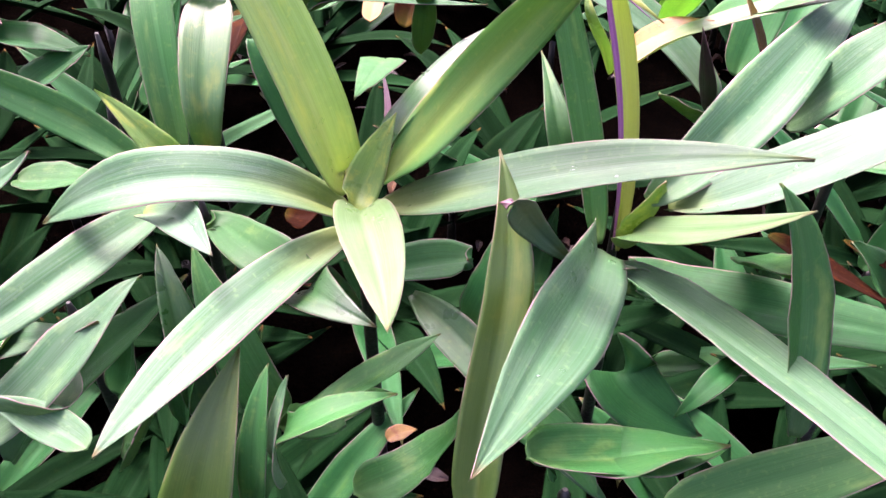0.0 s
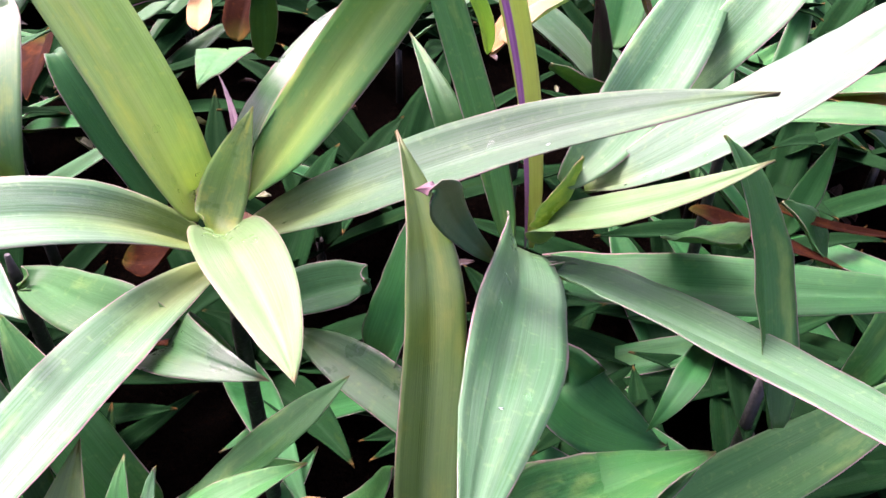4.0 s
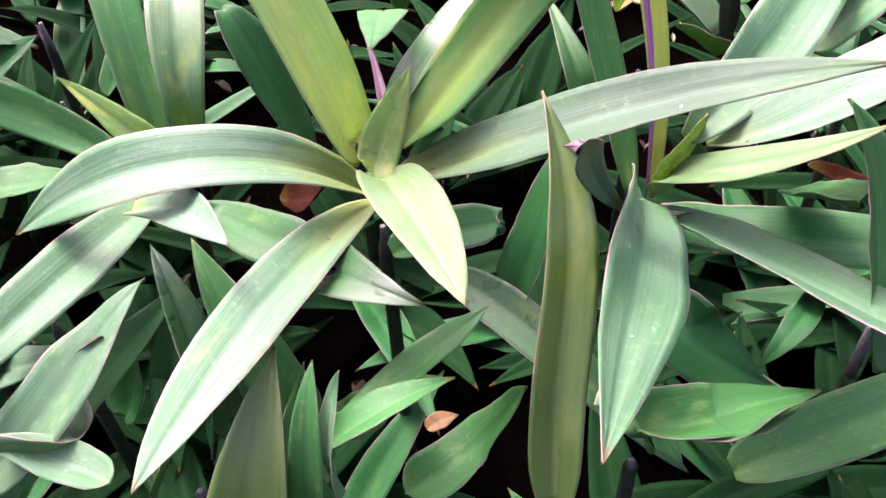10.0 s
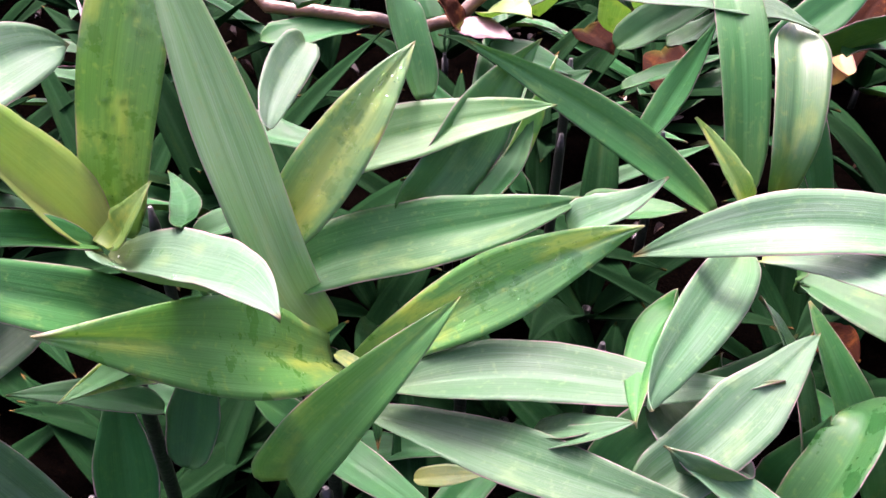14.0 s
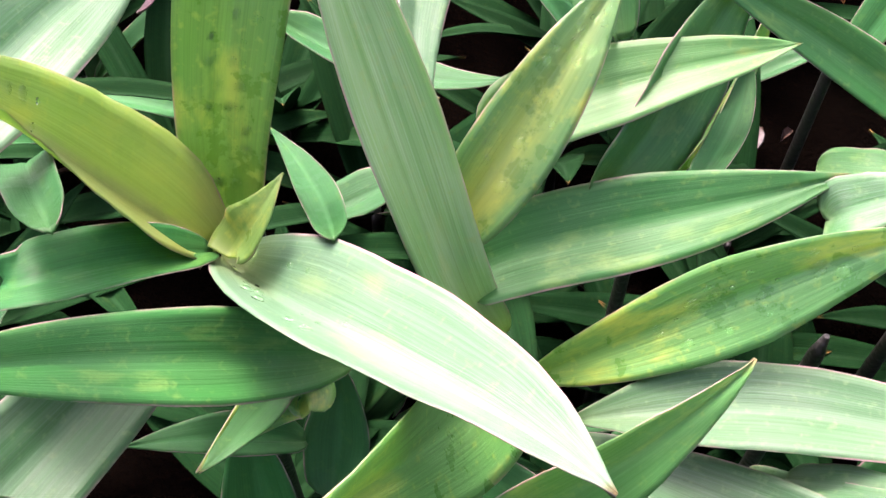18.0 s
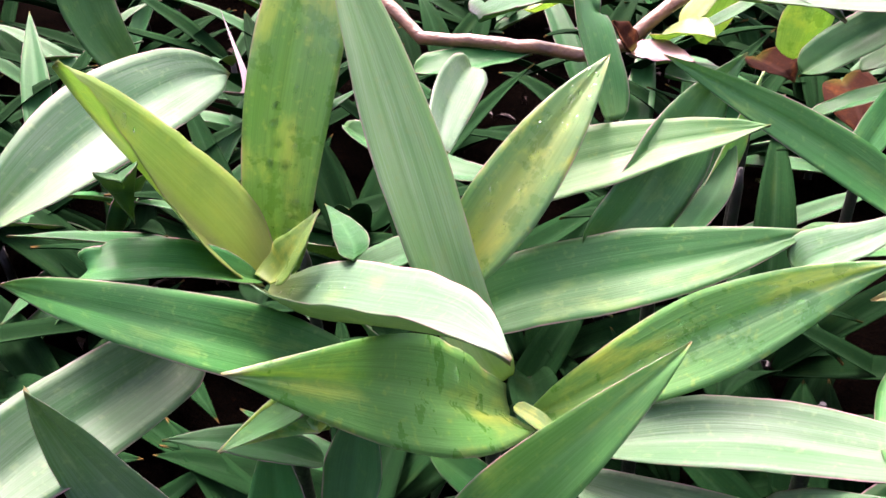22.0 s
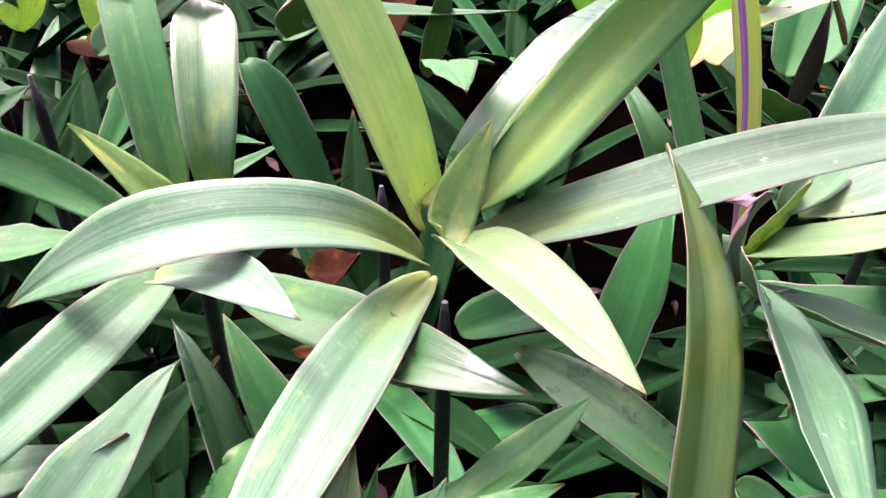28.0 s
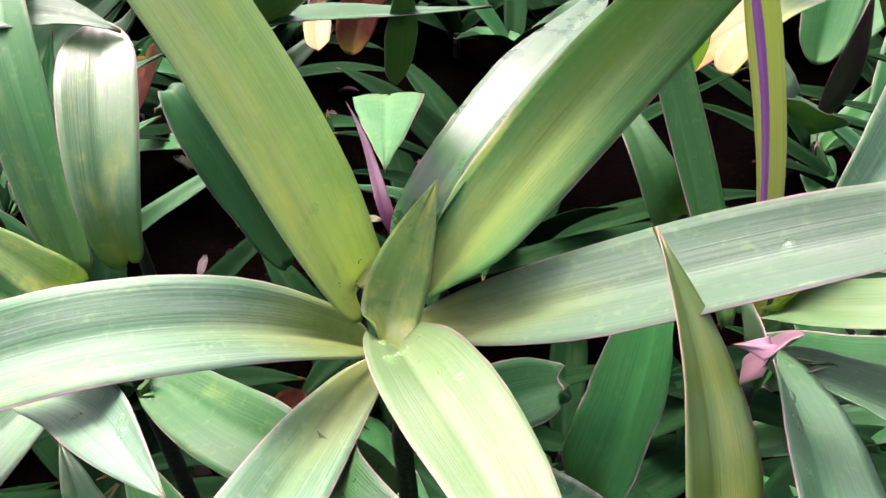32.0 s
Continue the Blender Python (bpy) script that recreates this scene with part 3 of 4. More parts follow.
leaf("C", (0.361, 0.329, 0.340), (0.344, 0.328, 0.366), (0.328, 0.326, 0.393), (0.312, 0.325, 0.420), 27.0, PURPLE)
leaf("BB", (0.169, 0.563, 0.380), (0.165, 0.531, 0.408), (0.161, 0.497, 0.435), (0.158, 0.463, 0.460), 24.6, BRIGHT, waist=0.7)
leaf("CB", (0.211, 0.478, 0.400), (0.205, 0.481, 0.414), (0.199, 0.485, 0.427), (0.192, 0.489, 0.440), 16.4, ORANGE)
leaf("LA", (-0.084, 0.246, 0.317), (-0.067, 0.294, 0.250), (-0.054, 0.308, 0.265), (-0.023, 0.254, 0.332), 25.3, GREEN, waist=0.7)
leaf("LA", (-0.0703, 0.2517, 0.3245), (-0.0388, 0.2585, 0.3342), (-0.0237, 0.2637, 0.3498), (-0.0012, 0.2787, 0.3502), 20.4, GREEN, roll=6, twist=-43, fold=0.15, waist=0.42, widest=0.43, sharp=1.61, pinch=0.5)
leaf("LB", (-0.0177, 0.3276, 0.3299), (0.0265, 0.2718, 0.3332), (0.0593, 0.2273, 0.3103), (0.0922, 0.2308, 0.2630), 25.1, WETLEAF, roll=-16, twist=22, fold=0.16, waist=0.46, widest=0.22, sharp=1.89, pinch=0.5)
leaf("LA", (-0.0735, 0.2585, 0.3122), (-0.0928, 0.2145, 0.3272), (-0.0694, 0.2271, 0.3553), (-0.0221, 0.2433, 0.3463), 26.3, GREEN, roll=8, twist=-8, fold=0.16, waist=0.67, widest=0.52, sharp=1.80, pinch=0.5)
leaf("LB", (0.033, 0.176, 0.395), (0.075, 0.205, 0.353), (0.114, 0.224, 0.322), (0.149, 0.241, 0.306), 33.2, GREEN, waist=0.7)
leaf("LB", (0.047, 0.245, 0.330), (0.059, 0.233, 0.323), (0.069, 0.223, 0.313), (0.077, 0.214, 0.300), 23.4, GREEN, waist=0.66)
leaf("LB", (0.1047, 0.2971, 0.3062), (0.0842, 0.2816, 0.3196), (0.1093, 0.2667, 0.3009), (0.1444, 0.2639, 0.2823), 45.2, DARK, roll=-10, twist=-6, fold=0.16, waist=0.78, widest=0.43, sharp=1.84, pinch=0.5)
leaf("LB", (0.154, 0.270, 0.341), (0.133, 0.245, 0.359), (0.120, 0.234, 0.356), (0.113, 0.238, 0.334), 13.5, DARK, waist=0.7)
leaf("LA", (-0.108, 0.225, 0.253), (-0.104, 0.234, 0.287), (-0.097, 0.245, 0.319), (-0.087, 0.259, 0.350), 20.2, GREEN)
leaf("LA", (-0.0945, 0.2123, 0.2870), (-0.0872, 0.1955, 0.3300), (-0.0850, 0.2153, 0.3693), (-0.0788, 0.2355, 0.3788), 16.2, GREEN, roll=-9, twist=-4, fold=0.16, waist=0.75, widest=0.42, sharp=1.84, pinch=0.5)
leaf("LA", (-0.1401, 0.2052, 0.2508), (-0.1153, 0.1841, 0.3026), (-0.1099, 0.2022, 0.3520), (-0.0951, 0.2498, 0.3737), 38.1, BRONZE, roll=-28, twist=-0, fold=0.16, waist=0.75, widest=0.41, sharp=1.76, pinch=0.5)
leaf("LC", (-0.2268, 0.2276, 0.3308), (-0.1893, 0.2523, 0.3468), (-0.1706, 0.2775, 0.3737), (-0.1543, 0.2975, 0.3743), 32.7, SAGE, roll=-5, twist=21, fold=0.16, waist=0.86, widest=0.47, sharp=1.05, pinch=0.5)
leaf("LC", (-0.2179, 0.2827, 0.3324), (-0.1861, 0.2424, 0.3272), (-0.1947, 0.2263, 0.3423), (-0.2196, 0.2348, 0.3569), 36.7, SAGE, roll=-1, twist=14, fold=0.17, waist=0.78, widest=0.40, sharp=1.80, pinch=0.5)
leaf("LC", (-0.243, 0.256, 0.268), (-0.231, 0.285, 0.302), (-0.184, 0.299, 0.314), (-0.148, 0.336, 0.338), 39.7, DARK, roll=-2)
leaf("LC", (-0.201, 0.309, 0.260), (-0.191, 0.317, 0.281), (-0.185, 0.322, 0.305), (-0.185, 0.323, 0.330), 39.6, DARK, roll=-3)
leaf("LC", (-0.1351, 0.2820, 0.2713), (-0.1418, 0.2851, 0.3149), (-0.1515, 0.3196, 0.3512), (-0.1674, 0.3508, 0.3474), 26.8, WETLEAF, roll=-31, twist=-3, fold=0.16, waist=0.75, widest=0.31, sharp=1.64, pinch=0.5)
leaf("LC", (-0.0961, 0.2880, 0.2638), (-0.1102, 0.2851, 0.3055), (-0.1291, 0.3119, 0.3355), (-0.1447, 0.3464, 0.3523), 30.3, GREEN, roll=1, twist=15, fold=0.16, waist=0.77, widest=0.38, sharp=1.78, pinch=0.5)
leaf("LD", (-0.1735, 0.3841, 0.3484), (-0.1915, 0.3208, 0.3671), (-0.2356, 0.2523, 0.3673), (-0.2289, 0.2356, 0.3761), 32.0, SAGE, roll=31, twist=50, fold=0.15, waist=0.66, widest=0.28, sharp=1.64, pinch=0.5)
leaf("LD", (-0.2040, 0.3143, 0.3539), (-0.2162, 0.3441, 0.3515), (-0.2295, 0.3052, 0.3394), (-0.2307, 0.2516, 0.3465), 27.6, GREEN, roll=-39, twist=7, fold=0.16, waist=0.79, widest=0.46, sharp=1.81, pinch=0.5)
leaf("LD", (-0.2677, 0.3564, 0.3687), (-0.2688, 0.3518, 0.3839), (-0.2432, 0.3501, 0.3871), (-0.2246, 0.3594, 0.4079), 29.7, SAGE, roll=-12, twist=-21, fold=0.17, waist=0.78, widest=0.22, sharp=1.70, pinch=0.15)
leaf("LD", (-0.263, 0.398, 0.360), (-0.244, 0.395, 0.361), (-0.226, 0.392, 0.364), (-0.207, 0.389, 0.370), 31.3, GREEN, waist=0.7)
leaf("D", (-0.1703, 0.4299, 0.3578), (-0.1804, 0.4691, 0.4515), (-0.2012, 0.5291, 0.4812), (-0.1869, 0.5932, 0.4184), 29.3, GREEN, roll=13, twist=5, fold=0.17, waist=0.79, widest=0.39, sharp=1.71, pinch=0.5)
leaf("D", (-0.1508, 0.4333, 0.3579), (-0.1507, 0.4160, 0.3907), (-0.1474, 0.4640, 0.4290), (-0.1508, 0.5069, 0.4355), 33.4, SPOT, roll=-7, twist=11, fold=0.17, waist=0.44, widest=0.75, sharp=2.24, pinch=0.5)
leaf("D", (-0.1717, 0.4238, 0.3584), (-0.1668, 0.4041, 0.3609), (-0.1856, 0.4164, 0.3890), (-0.2083, 0.4206, 0.4094), 23.3, OLIVE, roll=32, twist=12, fold=0.17, waist=0.68, widest=0.28, sharp=1.80, pinch=0.5)
leaf("D", (-0.1871, 0.4151, 0.3526), (-0.2341, 0.4392, 0.3840), (-0.2836, 0.4339, 0.4110), (-0.3373, 0.4291, 0.4377), 25.7, GREEN, roll=53, twist=19, fold=0.16, waist=0.57, widest=0.38, sharp=1.80, pinch=0.5)
leaf("DB", (-0.094, 0.497, 0.289), (-0.120, 0.514, 0.365), (-0.135, 0.528, 0.396), (-0.138, 0.538, 0.381), 36.0, DARK)
leaf("DB", (-0.098, 0.560, 0.394), (-0.082, 0.587, 0.401), (-0.039, 0.580, 0.389), (0.033, 0.555, 0.400), 23.0, DARK)
leaf("DB", (-0.034, 0.428, 0.426), (-0.037, 0.398, 0.436), (-0.040, 0.368, 0.445), (-0.043, 0.338, 0.454), 27.3, GREEN, fold=0.03, waist=1, widest=0.06, sharp=1.15)
leaf("DB", (-0.026, 0.486, 0.306), (-0.045, 0.471, 0.324), (-0.034, 0.502, 0.342), (-0.050, 0.572, 0.344), 8.1, PURPLE)
leaf_e1 = leaf("R", (-0.5193, 0.3396, 0.3383), (-0.5187, 0.3538, 0.4218), (-0.4884, 0.3727, 0.4786), (-0.4996, 0.4123, 0.5261), 44.0, MOTTLE, roll=-36, twist=7, fold=0.16, waist=0.70, widest=0.52, sharp=1.88, pinch=0.5)
leaf("E", (-0.3932, 0.3232, 0.3030), (-0.4112, 0.2949, 0.3428), (-0.4306, 0.3230, 0.4350), (-0.4783, 0.3559, 0.5234), 38.2, FRESH, roll=10, twist=7, fold=0.15, waist=0.61, widest=0.58, sharp=1.89, pinch=0.5)
leaf_g2 = leaf("E", (-0.4199, 0.3272, 0.3603), (-0.3976, 0.3394, 0.3938), (-0.3773, 0.3739, 0.4252), (-0.3603, 0.4017, 0.4466), 36.7, SUNNY, roll=-37, twist=5, fold=0.16, waist=0.67, widest=0.33, sharp=1.97, pinch=0.5)
leaf("E", (-0.4120, 0.3300, 0.3350), (-0.3950, 0.3380, 0.3560), (-0.3363, 0.3524, 0.3552), (-0.2613, 0.3691, 0.3838), 42.7, GREEN, roll=-30, twist=-8, fold=0.16, waist=0.91, widest=0.49, sharp=2.28, pinch=0.5)
leaf("E", (-0.4087, 0.3666, 0.3856), (-0.3731, 0.3922, 0.3950), (-0.3160, 0.4005, 0.4099), (-0.2834, 0.4157, 0.4110), 41.4, VIVID, roll=-22, twist=1, fold=0.15, waist=0.72, widest=0.23, sharp=1.67, pinch=0.5)
leaf_g10 = leaf("E", (-0.3766, 0.3108, 0.2951), (-0.3199, 0.3082, 0.3468), (-0.2756, 0.3299, 0.3759), (-0.2343, 0.3320, 0.3962), 39.5, BLOTCH, roll=-54, twist=-27, fold=0.16, waist=0.31, widest=0.49, sharp=1.40, pinch=0.5)
leaf("S", (-0.3937, 0.2391, 0.2787), (-0.3736, 0.2194, 0.3418), (-0.3276, 0.2410, 0.3856), (-0.3116, 0.2618, 0.3989), 34.3, VIVID, roll=-61, twist=8, fold=0.16, waist=1.15, widest=0.29, sharp=1.27, pinch=0.5)
leaf("S", (-0.3556, 0.2875, 0.3038), (-0.2574, 0.2973, 0.3476), (-0.2494, 0.2783, 0.3241), (-0.1709, 0.2721, 0.3670), 38.8, SAGE, roll=-6, twist=11, fold=0.14, waist=0.25, widest=0.24, sharp=2.34, pinch=0.5)
leaf("S", (-0.3633, 0.2848, 0.2871), (-0.2868, 0.2651, 0.3028), (-0.2393, 0.2264, 0.3257), (-0.1906, 0.1949, 0.3693), 32.4, SAGE, roll=-20, twist=-40, fold=0.16, waist=0.46, widest=0.41, sharp=1.49, pinch=0.5)
leaf_e6 = leaf("E", (-0.3839, 0.3060, 0.3020), (-0.3960, 0.2564, 0.3524), (-0.3971, 0.2150, 0.4020), (-0.4283, 0.1634, 0.4468), 47.0, BLOTCH, roll=59, twist=58, fold=0.13, waist=0.60, widest=0.40, sharp=2.02, pinch=1)
leaf_r1 = leaf("R", (-0.5172, 0.3214, 0.3412), (-0.4196, 0.2446, 0.4015), (-0.3835, 0.2101, 0.4434), (-0.3587, 0.1886, 0.4447), 51.7, SHEEN_SAGE, roll=6, twist=6, fold=0.33, waist=0.25, widest=0.22, sharp=1.66, pinch=0.5)
leaf_r2 = leaf("R", (-0.5156, 0.3191, 0.3500), (-0.5560, 0.3033, 0.4217), (-0.5471, 0.2743, 0.4658), (-0.5139, 0.2308, 0.4988), 55.1, LIME, roll=61, twist=-53, fold=0.28, waist=0.58, widest=0.22, sharp=1.37, pinch=0.5)
leaf("R", (-0.5051, 0.3064, 0.3596), (-0.5012, 0.3184, 0.3625), (-0.4929, 0.3017, 0.3767), (-0.4812, 0.3240, 0.3927), 25.2, OLIVE, roll=-11, twist=-25, fold=0.16, waist=0.74, widest=0.39, sharp=1.73, pinch=1)
leaf("R", (-0.4518, 0.2860, 0.3306), (-0.4998, 0.2410, 0.3820), (-0.5423, 0.2141, 0.4145), (-0.5285, 0.1920, 0.4376), 36.6, GREEN, roll=39, twist=-9, fold=0.16, waist=0.62, widest=0.27, sharp=1.36, pinch=0.5)
leaf("R", (-0.512, 0.310, 0.357), (-0.536, 0.255, 0.418), (-0.564, 0.230, 0.394), (-0.566, 0.280, 0.385), 32.8, DARK)
leaf("EL", (-0.5280, 0.2666, 0.3491), (-0.5376, 0.2181, 0.3487), (-0.5574, 0.1798, 0.3631), (-0.5452, 0.1344, 0.3544), 45.1, SAGE, roll=37, twist=-13, fold=0.16, waist=0.85, widest=0.50, sharp=1.84, pinch=0.5)
leaf("EC", (-0.6021, 0.2525, 0.4107), (-0.5819, 0.3198, 0.4367), (-0.5832, 0.3984, 0.4294), (-0.5880, 0.4348, 0.4065), 49.7, SAGE, roll=-40, twist=-30, fold=0.17, waist=0.39, widest=0.35, sharp=2.28, pinch=0.5)
leaf("EC", (-0.670, 0.452, 0.389), (-0.702, 0.434, 0.462), (-0.678, 0.460, 0.452), (-0.703, 0.452, 0.447), 39.8, GREEN, roll=18)
leaf("EL", (-0.4637, 0.1952, 0.2425), (-0.5048, 0.1952, 0.2948), (-0.5311, 0.1927, 0.3547), (-0.5263, 0.1823, 0.4006), 39.0, SAGE, roll=71, twist=-5, fold=0.16, waist=0.71, widest=0.37, sharp=1.52, pinch=0.5)
leaf("EL", (-0.450, 0.171, 0.300), (-0.477, 0.161, 0.318), (-0.506, 0.150, 0.329), (-0.537, 0.138, 0.335), 16.6, GREEN)
leaf("EL", (-0.478, 0.285, 0.311), (-0.481, 0.265, 0.319), (-0.486, 0.246, 0.325), (-0.494, 0.228, 0.328), 19.4, GREEN, waist=0.7)
leaf("EL", (-0.472, 0.271, 0.280), (-0.492, 0.263, 0.296), (-0.513, 0.253, 0.306), (-0.536, 0.241, 0.310), 23.3, DARK, waist=0.7)
leaf("EL", (-0.491, 0.238, 0.200), (-0.494, 0.252, 0.231), (-0.497, 0.265, 0.264), (-0.501, 0.276, 0.296), 37.9, DARK, waist=0.7)
leaf("EL", (-0.463, 0.264, 0.240), (-0.462, 0.281, 0.258), (-0.462, 0.294, 0.278), (-0.463, 0.304, 0.300), 33.3, DARK, waist=0.7)
leaf("S", (-0.410, 0.259, 0.319), (-0.369, 0.249, 0.300), (-0.331, 0.228, 0.300), (-0.295, 0.200, 0.320), 23.0, DARK, waist=0.7)
leaf("EC", (-0.456, 0.301, 0.384), (-0.471, 0.338, 0.365), (-0.493, 0.374, 0.350), (-0.523, 0.408, 0.340), 18.1, DARK, waist=0.7)
leaf("EC", (-0.486, 0.360, 0.330), (-0.467, 0.371, 0.334), (-0.449, 0.382, 0.340), (-0.432, 0.392, 0.350), 28.9, DARK, waist=0.7)
leaf("EC", (-0.4497, 0.4833, 0.4032), (-0.4503, 0.4377, 0.4073), (-0.4468, 0.3891, 0.3917), (-0.4246, 0.3489, 0.4156), 29.3, SAGE, roll=34, twist=-11, fold=0.16, waist=0.86, widest=0.27, sharp=1.42, pinch=0.5)
leaf("EC", (-0.536, 0.475, 0.360), (-0.492, 0.467, 0.338), (-0.448, 0.460, 0.334), (-0.402, 0.455, 0.350), 34.1, DARK, waist=0.7)
leaf("EB", (-0.3577, 0.4070, 0.4105), (-0.3724, 0.4296, 0.4539), (-0.3930, 0.4397, 0.4781), (-0.3680, 0.4692, 0.4528), 35.9, GREEN, roll=-58, twist=-22, fold=0.16, waist=0.75, widest=0.47, sharp=1.80, pinch=0.5)
leaf("EB", (-0.347, 0.430, 0.330), (-0.321, 0.477, 0.349), (-0.308, 0.506, 0.367), (-0.310, 0.517, 0.385), 46.7, SHADED, roll=-21, waist=0.7)
leaf("EB", (-0.320, 0.367, 0.371), (-0.305, 0.388, 0.378), (-0.298, 0.413, 0.385), (-0.298, 0.443, 0.393), 15.8, DARK, waist=0.8)
leaf("EB", (-0.335, 0.402, 0.372), (-0.324, 0.425, 0.384), (-0.312, 0.447, 0.396), (-0.300, 0.466, 0.408), 27.0, GREEN, waist=0.7)
leaf("EC", (-0.475, 0.389, 0.475), (-0.443, 0.400, 0.477), (-0.425, 0.407, 0.475), (-0.421, 0.411, 0.466), 39.5, DARK, roll=-4, waist=0.7)
leaf("EB", (-0.423, 0.400, 0.461), (-0.409, 0.436, 0.462), (-0.394, 0.458, 0.458), (-0.377, 0.464, 0.446), 34.3, DARK, waist=0.7)
leaf("EB", (-0.312, 0.586, 0.430), (-0.289, 0.562, 0.442), (-0.267, 0.538, 0.442), (-0.245, 0.514, 0.430), 39.9, DARK, waist=0.7)
leaf("EB", (-0.223, 0.518, 0.338), (-0.209, 0.535, 0.359), (-0.197, 0.546, 0.384), (-0.187, 0.551, 0.414), 26.3, DARK, waist=0.7)
leaf("DB", (-0.3085, 0.5294, 0.4377), (-0.2401, 0.5176, 0.4378), (-0.1793, 0.5081, 0.4506), (-0.1393, 0.4913, 0.4355), 40.8, SAGE, roll=-9, twist=0, fold=0.16, waist=0.53, widest=0.40, sharp=1.71, pinch=0.5)
leaf("DB", (-0.113, 0.583, 0.380), (-0.091, 0.571, 0.401), (-0.068, 0.558, 0.421), (-0.044, 0.545, 0.440), 39.8, DARK, roll=39, waist=0.7)
leaf("DB", (-0.018, 0.594, 0.340), (-0.014, 0.580, 0.369), (-0.012, 0.568, 0.399), (-0.012, 0.557, 0.430), 19.8, DARK, waist=0.7)
leaf("DB", (-0.063, 0.647, 0.342), (-0.062, 0.683, 0.337), (-0.062, 0.713, 0.342), (-0.056, 0.738, 0.354), 20.1, ORANGE, waist=0.7)
leaf("BB", (0.140, 0.719, 0.330), (0.150, 0.719, 0.370), (0.158, 0.720, 0.410), (0.166, 0.720, 0.450), 56.4, BRIGHT, roll=-70)
leaf("BB", (0.166, 0.617, 0.370), (0.167, 0.620, 0.394), (0.170, 0.625, 0.418), (0.176, 0.631, 0.440), 30.8, DARK)
leaf("BB", (0.221, 0.540, 0.350), (0.239, 0.566, 0.382), (0.255, 0.591, 0.415), (0.269, 0.616, 0.450), 37.4, DARK)
leaf("LC", (-0.167, 0.218, 0.338), (-0.184, 0.229, 0.339), (-0.202, 0.235, 0.345), (-0.221, 0.236, 0.356), 20.6, SAGE, waist=0.7)
leaf("LD", (-0.274, 0.272, 0.309), (-0.262, 0.263, 0.324), (-0.248, 0.258, 0.336), (-0.231, 0.257, 0.344), 17.6, SAGE, waist=0.7)
leaf("LC", (-0.152, 0.286, 0.257), (-0.152, 0.277, 0.286), (-0.144, 0.281, 0.307), (-0.133, 0.300, 0.321), 30.0, DARK, waist=0.7)
leaf("S", (-0.336, 0.282, 0.240), (-0.322, 0.284, 0.243), (-0.308, 0.285, 0.246), (-0.294, 0.287, 0.250), 15.4, LIME, waist=0.7)
leaf("S", (-0.383, 0.302, 0.310), (-0.373, 0.298, 0.310), (-0.364, 0.295, 0.307), (-0.357, 0.291, 0.300), 10.3, OLIVE, waist=0.7)
leaf("E", (-0.452, 0.308, 0.310), (-0.450, 0.310, 0.324), (-0.452, 0.308, 0.338), (-0.458, 0.302, 0.350), 39.6, GREEN, roll=-2, waist=0.7)
leaf("EC", (-0.500, 0.227, 0.460), (-0.541, 0.270, 0.441), (-0.573, 0.304, 0.410), (-0.595, 0.330, 0.365), 18.2, DARK, waist=0.7)
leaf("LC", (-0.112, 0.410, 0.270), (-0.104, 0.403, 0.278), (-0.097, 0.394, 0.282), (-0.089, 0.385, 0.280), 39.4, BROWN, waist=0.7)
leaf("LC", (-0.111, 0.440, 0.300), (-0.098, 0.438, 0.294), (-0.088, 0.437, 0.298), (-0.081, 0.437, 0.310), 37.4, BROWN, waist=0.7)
leaf("EC", (-0.551, 0.371, 0.426), (-0.584, 0.459, 0.377), (-0.646, 0.542, 0.359), (-0.717, 0.636, 0.378), 5.3, PURPLE)
leaf("NE", (-0.519, 0.569, 0.360), (-0.491, 0.577, 0.364), (-0.463, 0.585, 0.367), (-0.435, 0.593, 0.370), 39.7, DARK, roll=-7, waist=0.7)
leaf("NE", (-0.441, 0.602, 0.400), (-0.422, 0.599, 0.406), (-0.406, 0.596, 0.416), (-0.391, 0.594, 0.430), 39.7, LIME, roll=-5, waist=0.7)
leaf("NE", (-0.248, 0.694, 0.340), (-0.244, 0.690, 0.367), (-0.239, 0.686, 0.393), (-0.234, 0.682, 0.420), 39.8, OLIVE, roll=40, waist=0.7)
leaf("NE", (-0.246, 0.641, 0.350), (-0.217, 0.652, 0.372), (-0.186, 0.664, 0.389), (-0.152, 0.676, 0.400), 39.7, DARK, roll=-22, waist=0.7)
leaf("NE", (-0.324, 0.626, 0.380), (-0.304, 0.647, 0.386), (-0.284, 0.668, 0.392), (-0.264, 0.689, 0.400), 15.0, DARK, waist=0.7)
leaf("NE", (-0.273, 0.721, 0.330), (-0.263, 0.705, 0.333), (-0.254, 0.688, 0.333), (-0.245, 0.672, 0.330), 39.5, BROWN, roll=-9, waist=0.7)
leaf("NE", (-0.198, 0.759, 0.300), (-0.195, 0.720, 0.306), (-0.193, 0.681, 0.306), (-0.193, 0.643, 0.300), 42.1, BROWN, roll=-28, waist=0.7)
leaf("NE", (-0.238, 0.609, 0.330), (-0.211, 0.616, 0.342), (-0.184, 0.622, 0.352), (-0.155, 0.628, 0.360), 22.3, DARK, waist=0.7)
leaf("NE", (-0.205, 0.653, 0.350), (-0.189, 0.657, 0.355), (-0.177, 0.660, 0.365), (-0.169, 0.663, 0.380), 31.7, DARK, waist=0.7)
leaf("NF", (-0.346, 0.585, 0.390), (-0.335, 0.579, 0.400), (-0.323, 0.571, 0.403), (-0.310, 0.562, 0.400), 39.8, OLIVE, roll=-3, waist=0.7)
